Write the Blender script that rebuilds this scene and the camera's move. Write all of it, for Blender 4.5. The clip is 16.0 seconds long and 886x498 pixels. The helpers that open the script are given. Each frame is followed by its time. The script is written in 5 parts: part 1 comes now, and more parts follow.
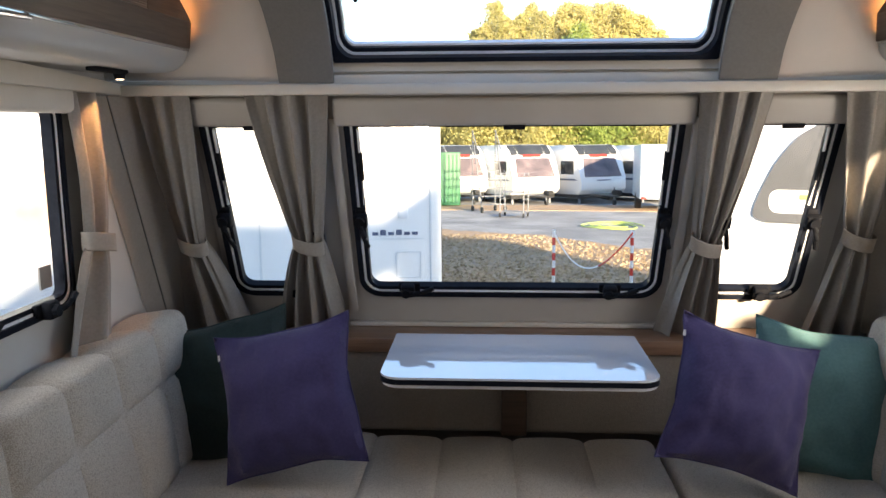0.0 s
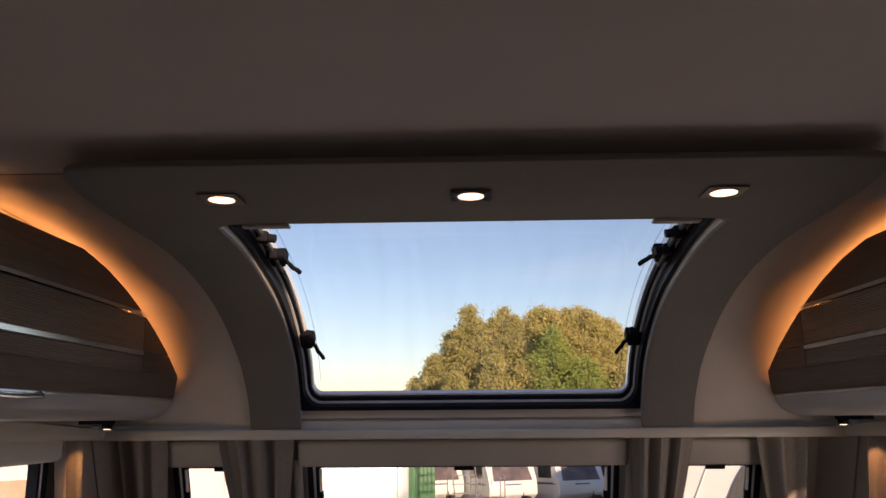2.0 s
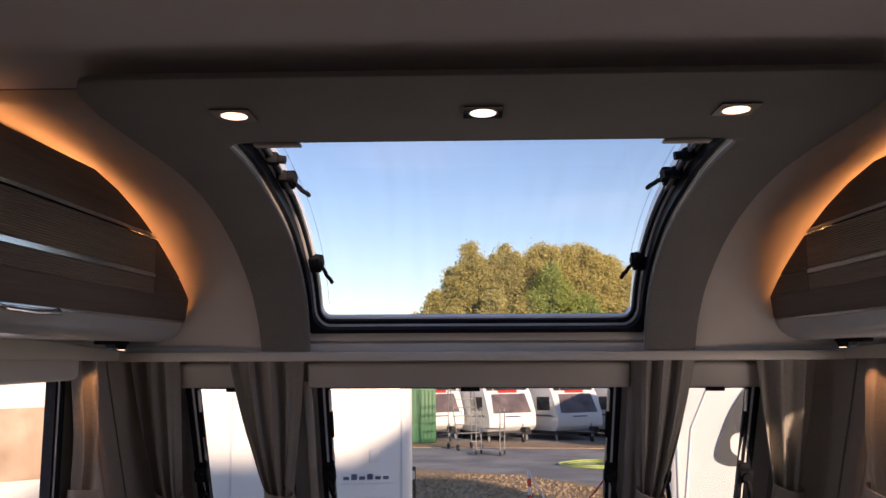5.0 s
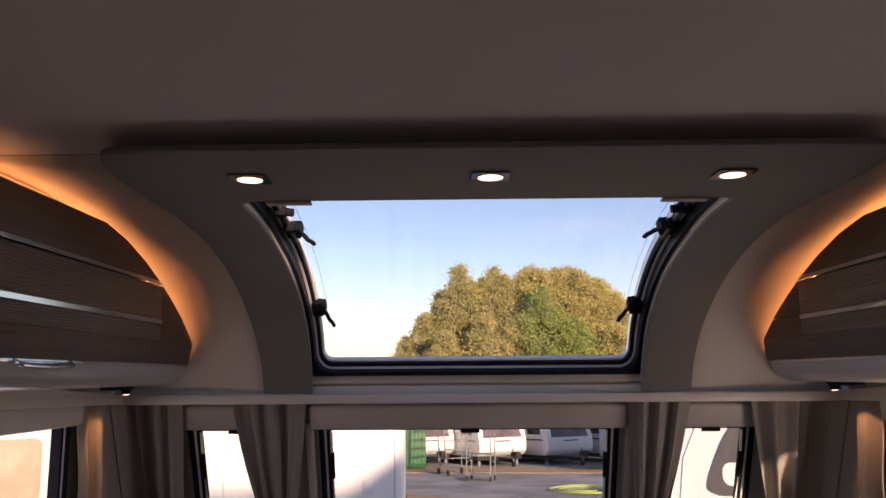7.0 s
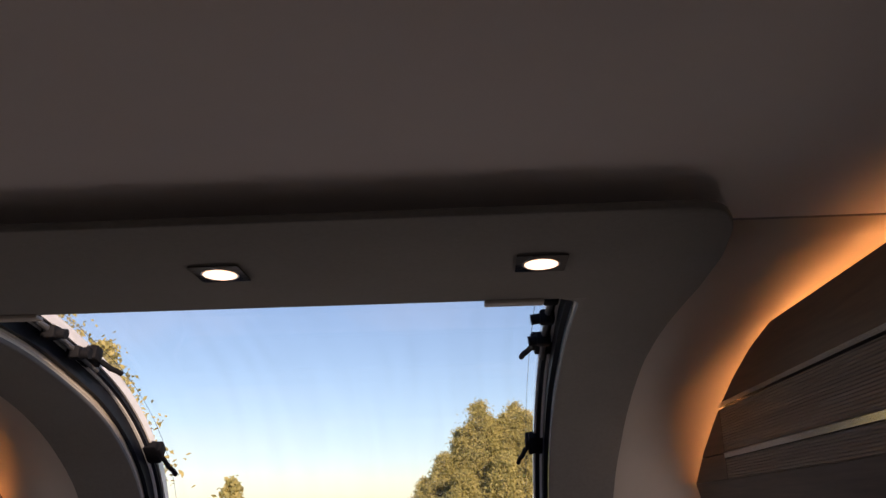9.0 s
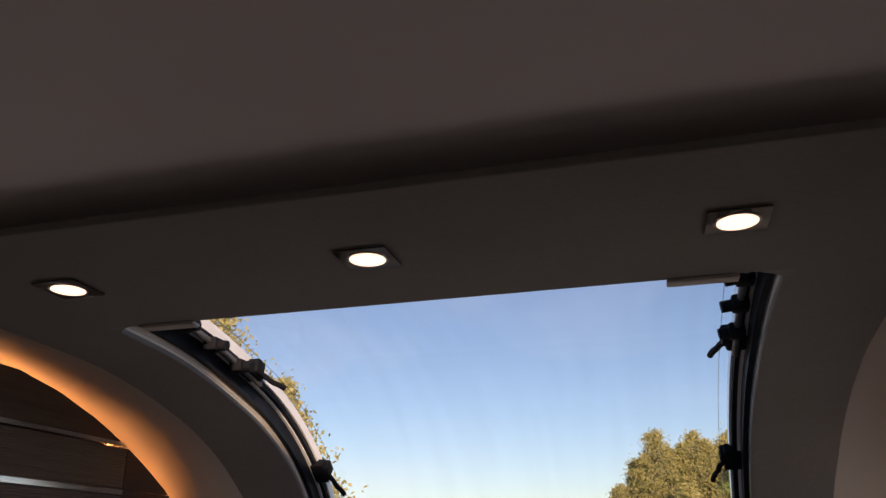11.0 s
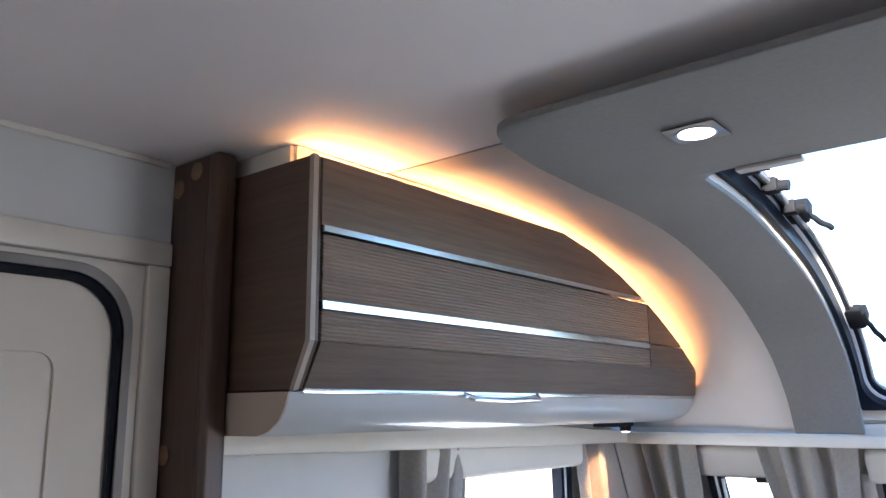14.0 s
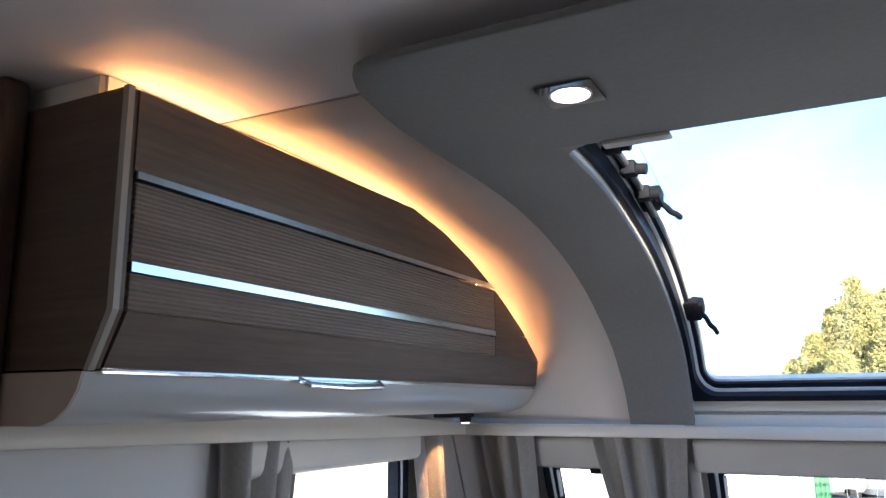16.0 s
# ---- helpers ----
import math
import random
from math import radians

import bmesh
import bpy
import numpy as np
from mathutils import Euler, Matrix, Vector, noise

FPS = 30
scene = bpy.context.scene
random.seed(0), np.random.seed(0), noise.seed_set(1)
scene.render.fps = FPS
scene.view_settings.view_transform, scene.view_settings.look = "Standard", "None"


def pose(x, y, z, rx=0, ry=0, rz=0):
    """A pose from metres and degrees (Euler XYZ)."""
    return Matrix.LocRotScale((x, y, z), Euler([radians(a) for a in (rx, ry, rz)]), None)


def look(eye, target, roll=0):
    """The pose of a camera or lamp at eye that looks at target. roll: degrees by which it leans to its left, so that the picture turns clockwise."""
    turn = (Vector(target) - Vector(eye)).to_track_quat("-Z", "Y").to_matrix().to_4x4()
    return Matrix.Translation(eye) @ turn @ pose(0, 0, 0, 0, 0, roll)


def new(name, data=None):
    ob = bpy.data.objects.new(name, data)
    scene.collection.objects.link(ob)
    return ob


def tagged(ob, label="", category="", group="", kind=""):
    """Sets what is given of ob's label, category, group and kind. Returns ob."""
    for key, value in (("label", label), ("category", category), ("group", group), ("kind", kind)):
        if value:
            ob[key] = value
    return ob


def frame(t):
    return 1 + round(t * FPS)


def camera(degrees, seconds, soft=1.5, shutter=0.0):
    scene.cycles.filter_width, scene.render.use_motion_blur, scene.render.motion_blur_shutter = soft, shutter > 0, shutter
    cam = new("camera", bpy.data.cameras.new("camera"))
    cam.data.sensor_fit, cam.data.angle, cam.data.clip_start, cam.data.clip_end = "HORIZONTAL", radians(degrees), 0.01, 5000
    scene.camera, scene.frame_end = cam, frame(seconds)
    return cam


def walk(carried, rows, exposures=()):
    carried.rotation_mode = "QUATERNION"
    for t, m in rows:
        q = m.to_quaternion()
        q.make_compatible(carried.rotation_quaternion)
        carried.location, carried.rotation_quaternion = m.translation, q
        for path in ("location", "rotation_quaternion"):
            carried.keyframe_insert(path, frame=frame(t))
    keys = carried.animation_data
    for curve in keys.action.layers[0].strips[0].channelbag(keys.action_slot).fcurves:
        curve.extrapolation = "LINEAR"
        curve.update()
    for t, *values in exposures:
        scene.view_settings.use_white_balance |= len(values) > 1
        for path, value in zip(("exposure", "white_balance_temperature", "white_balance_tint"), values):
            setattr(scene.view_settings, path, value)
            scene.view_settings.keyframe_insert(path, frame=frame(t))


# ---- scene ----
cam = camera(59.1, 16.0)

PATH = [
    (0, (-0.09, -2.231, 1.423), (-0.207, -0.261, 1.093), -0.3),
    (0.5, (-0.073, -2.301, 1.474), (-0.127, -0.304, 1.38), -0.4),
    (1, (-0.04, -2.381, 1.526), (-0.091, -0.385, 1.637), -0.4),
    (1.5, (-0.024, -2.458, 1.572), (-0.078, -0.482, 1.876), -0.5),
    (2, (-0.013, -2.491, 1.551), (-0.066, -0.536, 1.971), -0.4),
    (2.5, (-0.009, -2.514, 1.479), (-0.066, -0.572, 1.951), -0.4),
    (3, (0.001, -2.505, 1.46), (-0.056, -0.572, 1.97), -0.4),
    (3.5, (0.005, -2.508, 1.474), (-0.054, -0.576, 1.986), -0.3),
    (4, (-0.007, -2.51, 1.497), (-0.061, -0.553, 1.906), -0.3),
    (4.5, (-0.015, -2.502, 1.501), (-0.071, -0.522, 1.781), -0.2),
    (4.7, (-0.022, -2.496, 1.507), (-0.08, -0.514, 1.768), -0.2),
    (6.8, (-0.064, -2.56, 1.559), (-0.095, -0.578, 1.827), -0.4),
    (7, (-0.066, -2.556, 1.574), (-0.094, -0.582, 1.891), -0.4),
    (7.5, (-0.006, -2.515, 1.589), (-0.024, -0.559, 2.003), -0.6),
    (8, (0.18, -2.396, 1.606), (0.162, -0.465, 2.126), -0.8),
    (8.2, (0.226, -2.358, 1.606), (0.211, -0.437, 2.161), -0.9),
    (10.3, (0.399, -2.01, 1.585), (0.093, -0.168, 2.301), -0.7),
    (10.5, (0.384, -2.018, 1.581), (0.04, -0.184, 2.301), -0.4),
    (11, (0.317, -2.044, 1.581), (-0.155, -0.243, 2.312), -0.4),
    (11.5, (0.221, -2.081, 1.576), (-0.364, -0.316, 2.313), -0.4),
    (12, (0.09, -2.121, 1.581), (-0.61, -0.403, 2.33), -0.2),
    (12.5, (-0.025, -2.153, 1.603), (-0.97, -0.566, 2.369), -0.2),
    (13, (-0.036, -2.159, 1.589), (-1.183, -0.612, 2.129), -0.2),
    (13.5, (-0.051, -2.155, 1.581), (-1.253, -0.611, 1.994), -0.4),
    (14, (-0.081, -2.128, 1.581), (-1.328, -0.616, 1.984), -0.5),
    (14.5, (-0.114, -2.036, 1.577), (-1.385, -0.546, 1.984), -0.6),
    (15, (-0.139, -1.972, 1.57), (-1.424, -0.491, 1.964), -0.6),
    (15.5, (-0.136, -1.99, 1.568), (-1.42, -0.504, 1.946), -0.7),
    (16, (-0.169, -2.027, 1.571), (-1.072, -0.284, 1.957), -0.3),
]
# the phone's own exposure, which opens up as the bright windows leave the view
EXPOSURES = [(0, 1.95, 7300, 14), (0.5, 1.42, 7150, 18), (1.0, 0.8, 7500, 30), (1.5, 0.28, 7800, 30), (2.0, 0.3, 8200, 30), (3.0, 0.4, 7500, 30), (4.7, 0.4, 7500, 30), (7.0, 0.5, 7900, 36),
             (7.6, 0.65, 7850, 37), (8.0, 0.7, 7600, 30), (8.2, 0.45, 7600, 30), (10.3, 0.18, 7600, 29), (12.0, 0.05, 7800, 28), (12.5, 2.0, 5900, 16), (13.0, 3.05, 5500, 14), (13.6, 3.05, 5750, 12), (15.0, 2.95, 5750, 12),
             (15.6, 2.88, 5750, 12), (16.0, 2.2, 5850, 12)]
walk(cam, [(t, look(eye, target, roll)) for t, eye, target, roll in PATH], EXPOSURES)

# ---------------------------------------------------------------- light
world = bpy.data.worlds.new("sky")
scene.world = world
world.use_nodes = True
wn = world.node_tree
sky = wn.nodes.new("ShaderNodeTexSky")
sky.sky_type = "NISHITA"
sky.sun_disc = False
sky.sun_elevation = radians(14.5)
sky.sun_rotation = radians(155.5)
sky.air_density, sky.dust_density, sky.ozone_density = 1.0, 0.2, 3.4
bg = wn.nodes["Background"]
bg.inputs["Strength"].default_value = 0.14
# thin high cloud over the whole sky
wc = wn.nodes.new("ShaderNodeTexCoord")
wm = wn.nodes.new("ShaderNodeMapping")
wm.inputs["Scale"].default_value = (2.2, 5.0, 7.0)
wm.inputs["Rotation"].default_value = (0.3, 0.5, 0.9)
wt = wn.nodes.new("ShaderNodeTexNoise")
wt.inputs["Scale"].default_value, wt.inputs["Detail"].default_value, wt.inputs["Distortion"].default_value = 1.3, 7.0, 0.7
wr_ = wn.nodes.new("ShaderNodeMapRange")
wr_.inputs["From Min"].default_value, wr_.inputs["From Max"].default_value = 0.46, 0.78
wr_.inputs["To Min"].default_value, wr_.inputs["To Max"].default_value = 0.0, 0.18
wx = wn.nodes.new("ShaderNodeMix")
wx.data_type = "RGBA"
wx.inputs["B"].default_value = (6.0, 6.3, 6.8, 1)
wn.links.new(wc.outputs["Generated"], wm.inputs["Vector"])
wn.links.new(wm.outputs["Vector"], wt.inputs["Vector"])
wn.links.new(wt.outputs["Fac"], wr_.inputs["Value"])
wn.links.new(wr_.outputs["Result"], wx.inputs["Factor"])
wn.links.new(sky.outputs["Color"], wx.inputs["A"])
wn.links.new(wx.outputs["Result"], bg.inputs["Color"])

sun = new("sun", bpy.data.lights.new("sun", "SUN"))
sun.data.energy, sun.data.angle, sun.data.color = 5.0, radians(2.5), (1.0, 0.84, 0.62)
sun.matrix_world = look((4.1, -9.0, 2.56), (0, 0, 0))


def area_lamp(name, m, sx, sy, watts, colour):
    la = new(name, bpy.data.lights.new(name, "AREA"))
    la.data.shape, la.data.size, la.data.size_y = "RECTANGLE", sx, sy
    la.data.energy, la.data.color = watts, colour
    la.matrix_world = m
    return la


# sky light through the windows of the side walls
area_lamp("daylight_side", look((1.20, -0.66, 1.2), (-1, -0.8, 1.3)), 0.55, 0.42, 1.7, (1.0, 0.965, 0.93))
# fill lamp in an added, unseen opening behind the camera, to lift the ceiling
area_lamp("daylight_side", look((-1.20, -3.9, 1.2), (1, -3.0, 1.5)), 1.0, 0.42, 2.6, (1.0, 0.965, 0.93))
area_lamp("daylight_side", look((-1.20, -0.66, 1.2), (1, -0.8, 1.3)), 0.55, 0.42, 0.7, (1.0, 0.97, 0.94))


# ---------------------------------------------------------------- materials
def material(name, build):
    m = bpy.data.materials.new(name)
    m.use_nodes = True
    nt = m.node_tree
    build(nt, nt.nodes["Principled BSDF"])
    return m


def node(nt, kind, **values):
    n = nt.nodes.new(kind)
    for k, v in values.items():
        n.inputs[k].default_value = v
    return n


def coords(nt, scale=(1, 1, 1), which="Object"):
    tc = nt.nodes.new("ShaderNodeTexCoord")
    mp = nt.nodes.new("ShaderNodeMapping")
    mp.inputs["Scale"].default_value = scale
    nt.links.new(tc.outputs[which], mp.inputs["Vector"])
    return mp.outputs["Vector"]


def ramp(nt, fac, stops):
    r = nt.nodes.new("ShaderNodeValToRGB")
    while len(r.color_ramp.elements) < len(stops):
        r.color_ramp.elements.new(0.5)
    for e, (p, c) in zip(r.color_ramp.elements, stops):
        e.position, e.color = p, (*c, 1)
    nt.links.new(fac, r.inputs["Fac"])
    return r.outputs["Color"]


def bump(nt, bsdf, height, strength, distance=0.002):
    b = node(nt, "ShaderNodeBump", Strength=strength, Distance=distance)
    nt.links.new(height, b.inputs["Height"])
    nt.links.new(b.outputs["Normal"], bsdf.inputs["Normal"])


def mottled(name, a, b, rough=0.6, scale=6.0, grain=300.0, relief=0.15, metal=0.0, coat=0.0, sheen=0.0):
    def build(nt, bs):
        v = coords(nt)
        n1 = node(nt, "ShaderNodeTexNoise", Scale=scale, Detail=6.0, Roughness=0.6)
        n2 = node(nt, "ShaderNodeTexNoise", Scale=grain, Detail=3.0)
        nt.links.new(v, n1.inputs["Vector"])
        nt.links.new(v, n2.inputs["Vector"])
        nt.links.new(ramp(nt, n1.outputs["Fac"], [(0.3, a), (0.7, b)]), bs.inputs["Base Color"])
        mr = node(nt, "ShaderNodeMapRange")
        mr.inputs["To Min"].default_value, mr.inputs["To Max"].default_value = rough * 0.85, min(1, rough * 1.15)
        nt.links.new(n1.outputs["Fac"], mr.inputs["Value"])
        nt.links.new(mr.outputs["Result"], bs.inputs["Roughness"])
        bs.inputs["Metallic"].default_value = metal
        bs.inputs["Coat Weight"].default_value = coat
        bs.inputs["Sheen Weight"].default_value = sheen
        if relief:
            bump(nt, bs, n2.outputs["Fac"], relief, 0.001)
    return material(name, build)


def wood(name, dark, light, along="y", ridges=0.0, rough=0.45):
    """Oak-look laminate, the grain along one axis."""
    def build(nt, bs):
        s = {"y": (30, 1.6, 30), "x": (1.6, 30, 30), "z": (30, 30, 1.6)}[along]
        v = coords(nt, s)
        n1 = node(nt, "ShaderNodeTexNoise", Scale=1.0, Detail=8.0, Roughness=0.65, Distortion=0.6)
        nt.links.new(v, n1.inputs["Vector"])
        s2 = tuple(6 * c for c in s)
        v2 = coords(nt, s2)
        n2 = node(nt, "ShaderNodeTexNoise", Scale=1.0, Detail=4.0)
        nt.links.new(v2, n2.inputs["Vector"])
        mx = nt.nodes.new("ShaderNodeMix")
        mx.data_type = "FLOAT"
        mx.inputs["Factor"].default_value = 0.4
        nt.links.new(n1.outputs["Fac"], mx.inputs["A"])
        nt.links.new(n2.outputs["Fac"], mx.inputs["B"])
        fac = mx.outputs["Result"]
        nt.links.new(ramp(nt, fac, [(0.32, dark), (0.5, tuple((a + b) / 2 for a, b in zip(dark, light))), (0.68, light)]), bs.inputs["Base Color"])
        bs.inputs["Roughness"].default_value = rough
        if ridges:
            v3 = coords(nt, {"y": (1, 0.12, 1), "x": (0.12, 1, 1), "z": (1, 1, 0.12)}[along])
            w = node(nt, "ShaderNodeTexWave", Scale=58.0, Distortion=1.8, Detail=2.0)
            w.inputs["Detail Scale"].default_value = 1.2
            w.bands_direction = "Z"
            nt.links.new(v3, w.inputs["Vector"])
            bump(nt, bs, w.outputs["Fac"], ridges, 0.003)
        else:
            bump(nt, bs, fac, 0.15, 0.001)
    return material(name, build)


def woven(name, a, b, scale=420.0, rough=0.9, relief=0.5, weave=0.0):
    def build(nt, bs):
        v = coords(nt)
        n1 = node(nt, "ShaderNodeTexNoise", Scale=5.0, Detail=5.0)
        w = node(nt, "ShaderNodeTexVoronoi", Scale=scale)
        n3 = node(nt, "ShaderNodeTexNoise", Scale=130.0, Detail=3.0)
        for n in (n1, w, n3):
            nt.links.new(v, n.inputs["Vector"])
        mx = nt.nodes.new("ShaderNodeMix")
        mx.data_type = "FLOAT"
        mx.inputs["Factor"].default_value = 0.5
        nt.links.new(n1.outputs["Fac"], mx.inputs["A"])
        nt.links.new(n3.outputs["Fac"], mx.inputs["B"])
        if weave:
            mx.inputs["Factor"].default_value = weave
            nt.links.new(w.outputs["Distance"], mx.inputs["B"])
        nt.links.new(ramp(nt, mx.outputs["Result"], [(0.3, a), (0.7, b)]), bs.inputs["Base Color"])
        bs.inputs["Roughness"].default_value = rough
        bs.inputs["Sheen Weight"].default_value = 0.15
        bump(nt, bs, w.outputs["Distance"], relief, 0.0015)
    return material(name, build)


def glow(name, colour, strength):
    def build(nt, bs):
        bs.inputs["Base Color"].default_value = (*colour, 1)
        bs.inputs["Emission Color"].default_value = (*colour, 1)
        bs.inputs["Emission Strength"].default_value = strength
    return material(name, build)


def clear(name, tint, rough=0.0):
    """Thin clear pane: mostly see-through with a gloss by Fresnel."""
    def build(nt, bs):
        nt.nodes.remove(bs)
        tr = nt.nodes.new("ShaderNodeBsdfTransparent")
        tr.inputs["Color"].default_value = (*tint, 1)
        gl = nt.nodes.new("ShaderNodeBsdfGlossy")
        gl.inputs["Roughness"].default_value = 0.02
        lw = node(nt, "ShaderNodeLayerWeight", Blend=0.5)
        pw = nt.nodes.new("ShaderNodeMath")
        pw.operation = "POWER"
        pw.inputs[1].default_value = 4.0
        nt.links.new(lw.outputs["Facing"], pw.inputs[0])
        sc = nt.nodes.new("ShaderNodeMath")
        sc.operation = "MULTIPLY_ADD"
        sc.inputs[1].default_value, sc.inputs[2].default_value = 0.35, 0.03
        nt.links.new(pw.outputs[0], sc.inputs[0])
        mix = nt.nodes.new("ShaderNodeMixShader")
        nt.links.new(sc.outputs[0], mix.inputs[0])
        nt.links.new(tr.outputs[0], mix.inputs[1])
        nt.links.new(gl.outputs[0], mix.inputs[2])
        nt.links.new(mix.outputs[0], nt.nodes["Material Output"].inputs["Surface"])
    return material(name, build)


M_CEIL = mottled("ceiling_vinyl", (0.74, 0.685, 0.665), (0.80, 0.745, 0.725), 0.55, 2.5, 500, 0.12)
M_LINING = mottled("lining_board", (0.52, 0.475, 0.43), (0.58, 0.53, 0.485), 0.6, 3.0, 500, 0.1)
M_PAD = woven("grey_suede_panel", (0.148, 0.143, 0.134), (0.188, 0.182, 0.172), 900, 0.9, 0.15)
M_WALL = mottled("wall_board", (0.53, 0.53, 0.52), (0.60, 0.60, 0.59), 0.5, 3.0, 400, 0.1)
M_FRONT = mottled("front_panel", (0.50, 0.47, 0.43), (0.57, 0.54, 0.50), 0.5, 3.0, 400, 0.1)
M_CREAM = mottled("cream_plastic", (0.62, 0.58, 0.51), (0.68, 0.64, 0.57), 0.35, 4.0, 300, 0.06)
M_GLOSS = mottled("gloss_white", (0.42, 0.42, 0.41), (0.48, 0.475, 0.465), 0.32, 3.0, 200, 0.0, coat=0.5)
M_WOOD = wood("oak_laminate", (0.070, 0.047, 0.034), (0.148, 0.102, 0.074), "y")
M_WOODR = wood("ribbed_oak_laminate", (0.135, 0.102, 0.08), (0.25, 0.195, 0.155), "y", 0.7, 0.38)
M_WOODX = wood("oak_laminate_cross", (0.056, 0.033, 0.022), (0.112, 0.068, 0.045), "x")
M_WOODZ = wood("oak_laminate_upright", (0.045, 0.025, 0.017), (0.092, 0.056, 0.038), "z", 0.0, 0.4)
M_LEDGE = wood("walnut_ledge", (0.16, 0.085, 0.05), (0.30, 0.18, 0.115), "x", 0.0, 0.35)
M_TAN = mottled("tan_plastic", (0.36, 0.285, 0.225), (0.42, 0.335, 0.27), 0.45, 4.0, 300, 0.06)
M_CHROME = mottled("brushed_aluminium", (0.75, 0.77, 0.80), (0.82, 0.84, 0.86), 0.2, 20, 300, 0.0, metal=1.0)
M_RUBBER = mottled("black_rubber", (0.008, 0.010, 0.016), (0.016, 0.019, 0.028), 0.35, 30, 500, 0.05)
M_PLASTIC = mottled("black_plastic", (0.008, 0.009, 0.012), (0.015, 0.016, 0.020), 0.6, 30, 400, 0.05)
for m_ in (M_RUBBER, M_PLASTIC):
    m_.node_tree.nodes["Principled BSDF"].inputs["Specular IOR Level"].default_value = 0.06
M_SILVER = mottled("silver_bead", (0.84, 0.86, 0.88), (0.90, 0.91, 0.93), 0.18, 30, 300, 0.0, coat=0.3)
M_GLASS = clear("acrylic_glass", (0.93, 0.955, 0.97))


def streaky(name, tint):
    """Clear acrylic with a thin uneven film of dust and dried rain runs."""
    m = clear(name, tint)
    nt = m.node_tree
    v = coords(nt, (9.0, 0.7, 0.7))
    n1 = node(nt, "ShaderNodeTexNoise", Scale=2.2, Detail=6.0, Distortion=0.4)
    nt.links.new(v, n1.inputs["Vector"])
    mr = node(nt, "ShaderNodeMapRange")
    for k, val in (("From Min", 0.42), ("From Max", 0.75), ("To Min", 0.012), ("To Max", 0.07)):
        mr.inputs[k].default_value = val
    nt.links.new(n1.outputs["Fac"], mr.inputs["Value"])
    tl = nt.nodes.new("ShaderNodeBsdfTranslucent")
    tl.inputs["Color"].default_value = (0.8, 0.8, 0.8, 1)
    out = nt.nodes["Material Output"]
    base = out.inputs["Surface"].links[0].from_socket
    mix = nt.nodes.new("ShaderNodeMixShader")
    nt.links.new(mr.outputs["Result"], mix.inputs[0])
    nt.links.new(base, mix.inputs[1])
    nt.links.new(tl.outputs[0], mix.inputs[2])
    nt.links.new(mix.outputs[0], out.inputs["Surface"])
    return m


M_DUSTY = streaky("dusty_acrylic", (0.94, 0.96, 0.97))
M_LINE = clear("pane_line", (0.72, 0.75, 0.78))
M_LED = glow("warm_led", (1.0, 0.45, 0.15), 8.5)
M_SPOT = glow("warm_spot_lens", (1.0, 0.76, 0.56), 1.7)
M_CURTAIN = woven("taupe_curtain", (0.24, 0.218, 0.195), (0.33, 0.302, 0.272), 900, 0.65, 0.15)
M_TIE = woven("pale_tieback", (0.30, 0.265, 0.23), (0.38, 0.335, 0.29), 800, 0.7, 0.15)
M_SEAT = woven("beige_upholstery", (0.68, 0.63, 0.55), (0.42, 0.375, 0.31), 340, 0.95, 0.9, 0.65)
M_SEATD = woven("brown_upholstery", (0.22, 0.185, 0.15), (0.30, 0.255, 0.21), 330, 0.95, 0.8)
M_PURPLE = woven("purple_velvet", (0.032, 0.027, 0.098), (0.060, 0.049, 0.16), 700, 0.8, 0.3)
# the teal velvet again, its colour darkened for the shade of the left corner
M_TEAL_SHADED = woven("shaded_teal_velvet", (0.005, 0.018, 0.018), (0.013, 0.036, 0.034), 700, 0.85, 0.3)
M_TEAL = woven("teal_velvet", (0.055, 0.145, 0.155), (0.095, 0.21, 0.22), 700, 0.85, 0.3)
M_TABLE = mottled("pale_gloss_laminate", (0.80, 0.83, 0.88), (0.85, 0.88, 0.92), 0.06, 3, 200, 0.0, coat=1.0)
M_FLOOR = wood("vinyl_floor", (0.16, 0.11, 0.07), (0.28, 0.20, 0.14), "y", 0, 0.5)
M_DOOR = mottled("door_panel", (0.60, 0.545, 0.465), (0.66, 0.605, 0.525), 0.45, 3, 500, 0.12)
M_EDGE = mottled("pale_oak_edge", (0.29, 0.245, 0.205), (0.35, 0.30, 0.255), 0.45, 12, 300, 0.05)
M_GASKET = mottled("grey_gasket", (0.20, 0.19, 0.18), (0.26, 0.25, 0.24), 0.5, 20, 300, 0.05)


# ---------------------------------------------------------------- mesh helpers
def part(name, bm, mat, parent=None, label="", smooth=True, m=None):
    """Links a bmesh as one mesh object, under a thing or a part."""
    bmesh.ops.recalc_face_normals(bm, faces=bm.faces)
    me = bpy.data.meshes.new(name)
    if m is not None:
        bm.transform(m)
    bm.to_mesh(me)
    bm.free()
    if smooth:
        me.shade_smooth()
        me.set_sharp_from_angle(angle=radians(35))
    me.materials.append(mat)
    ob = new(name, me)
    if parent is not None:
        ob.parent = parent
    if label:
        tagged(ob, label)
    return ob


def thing(name, label, category, group="", kind="", at=(0, 0, 0)):
    ob = new(name)
    ob.empty_display_size = 0.1
    ob.location = at
    return tagged(ob, label, category, group, kind)


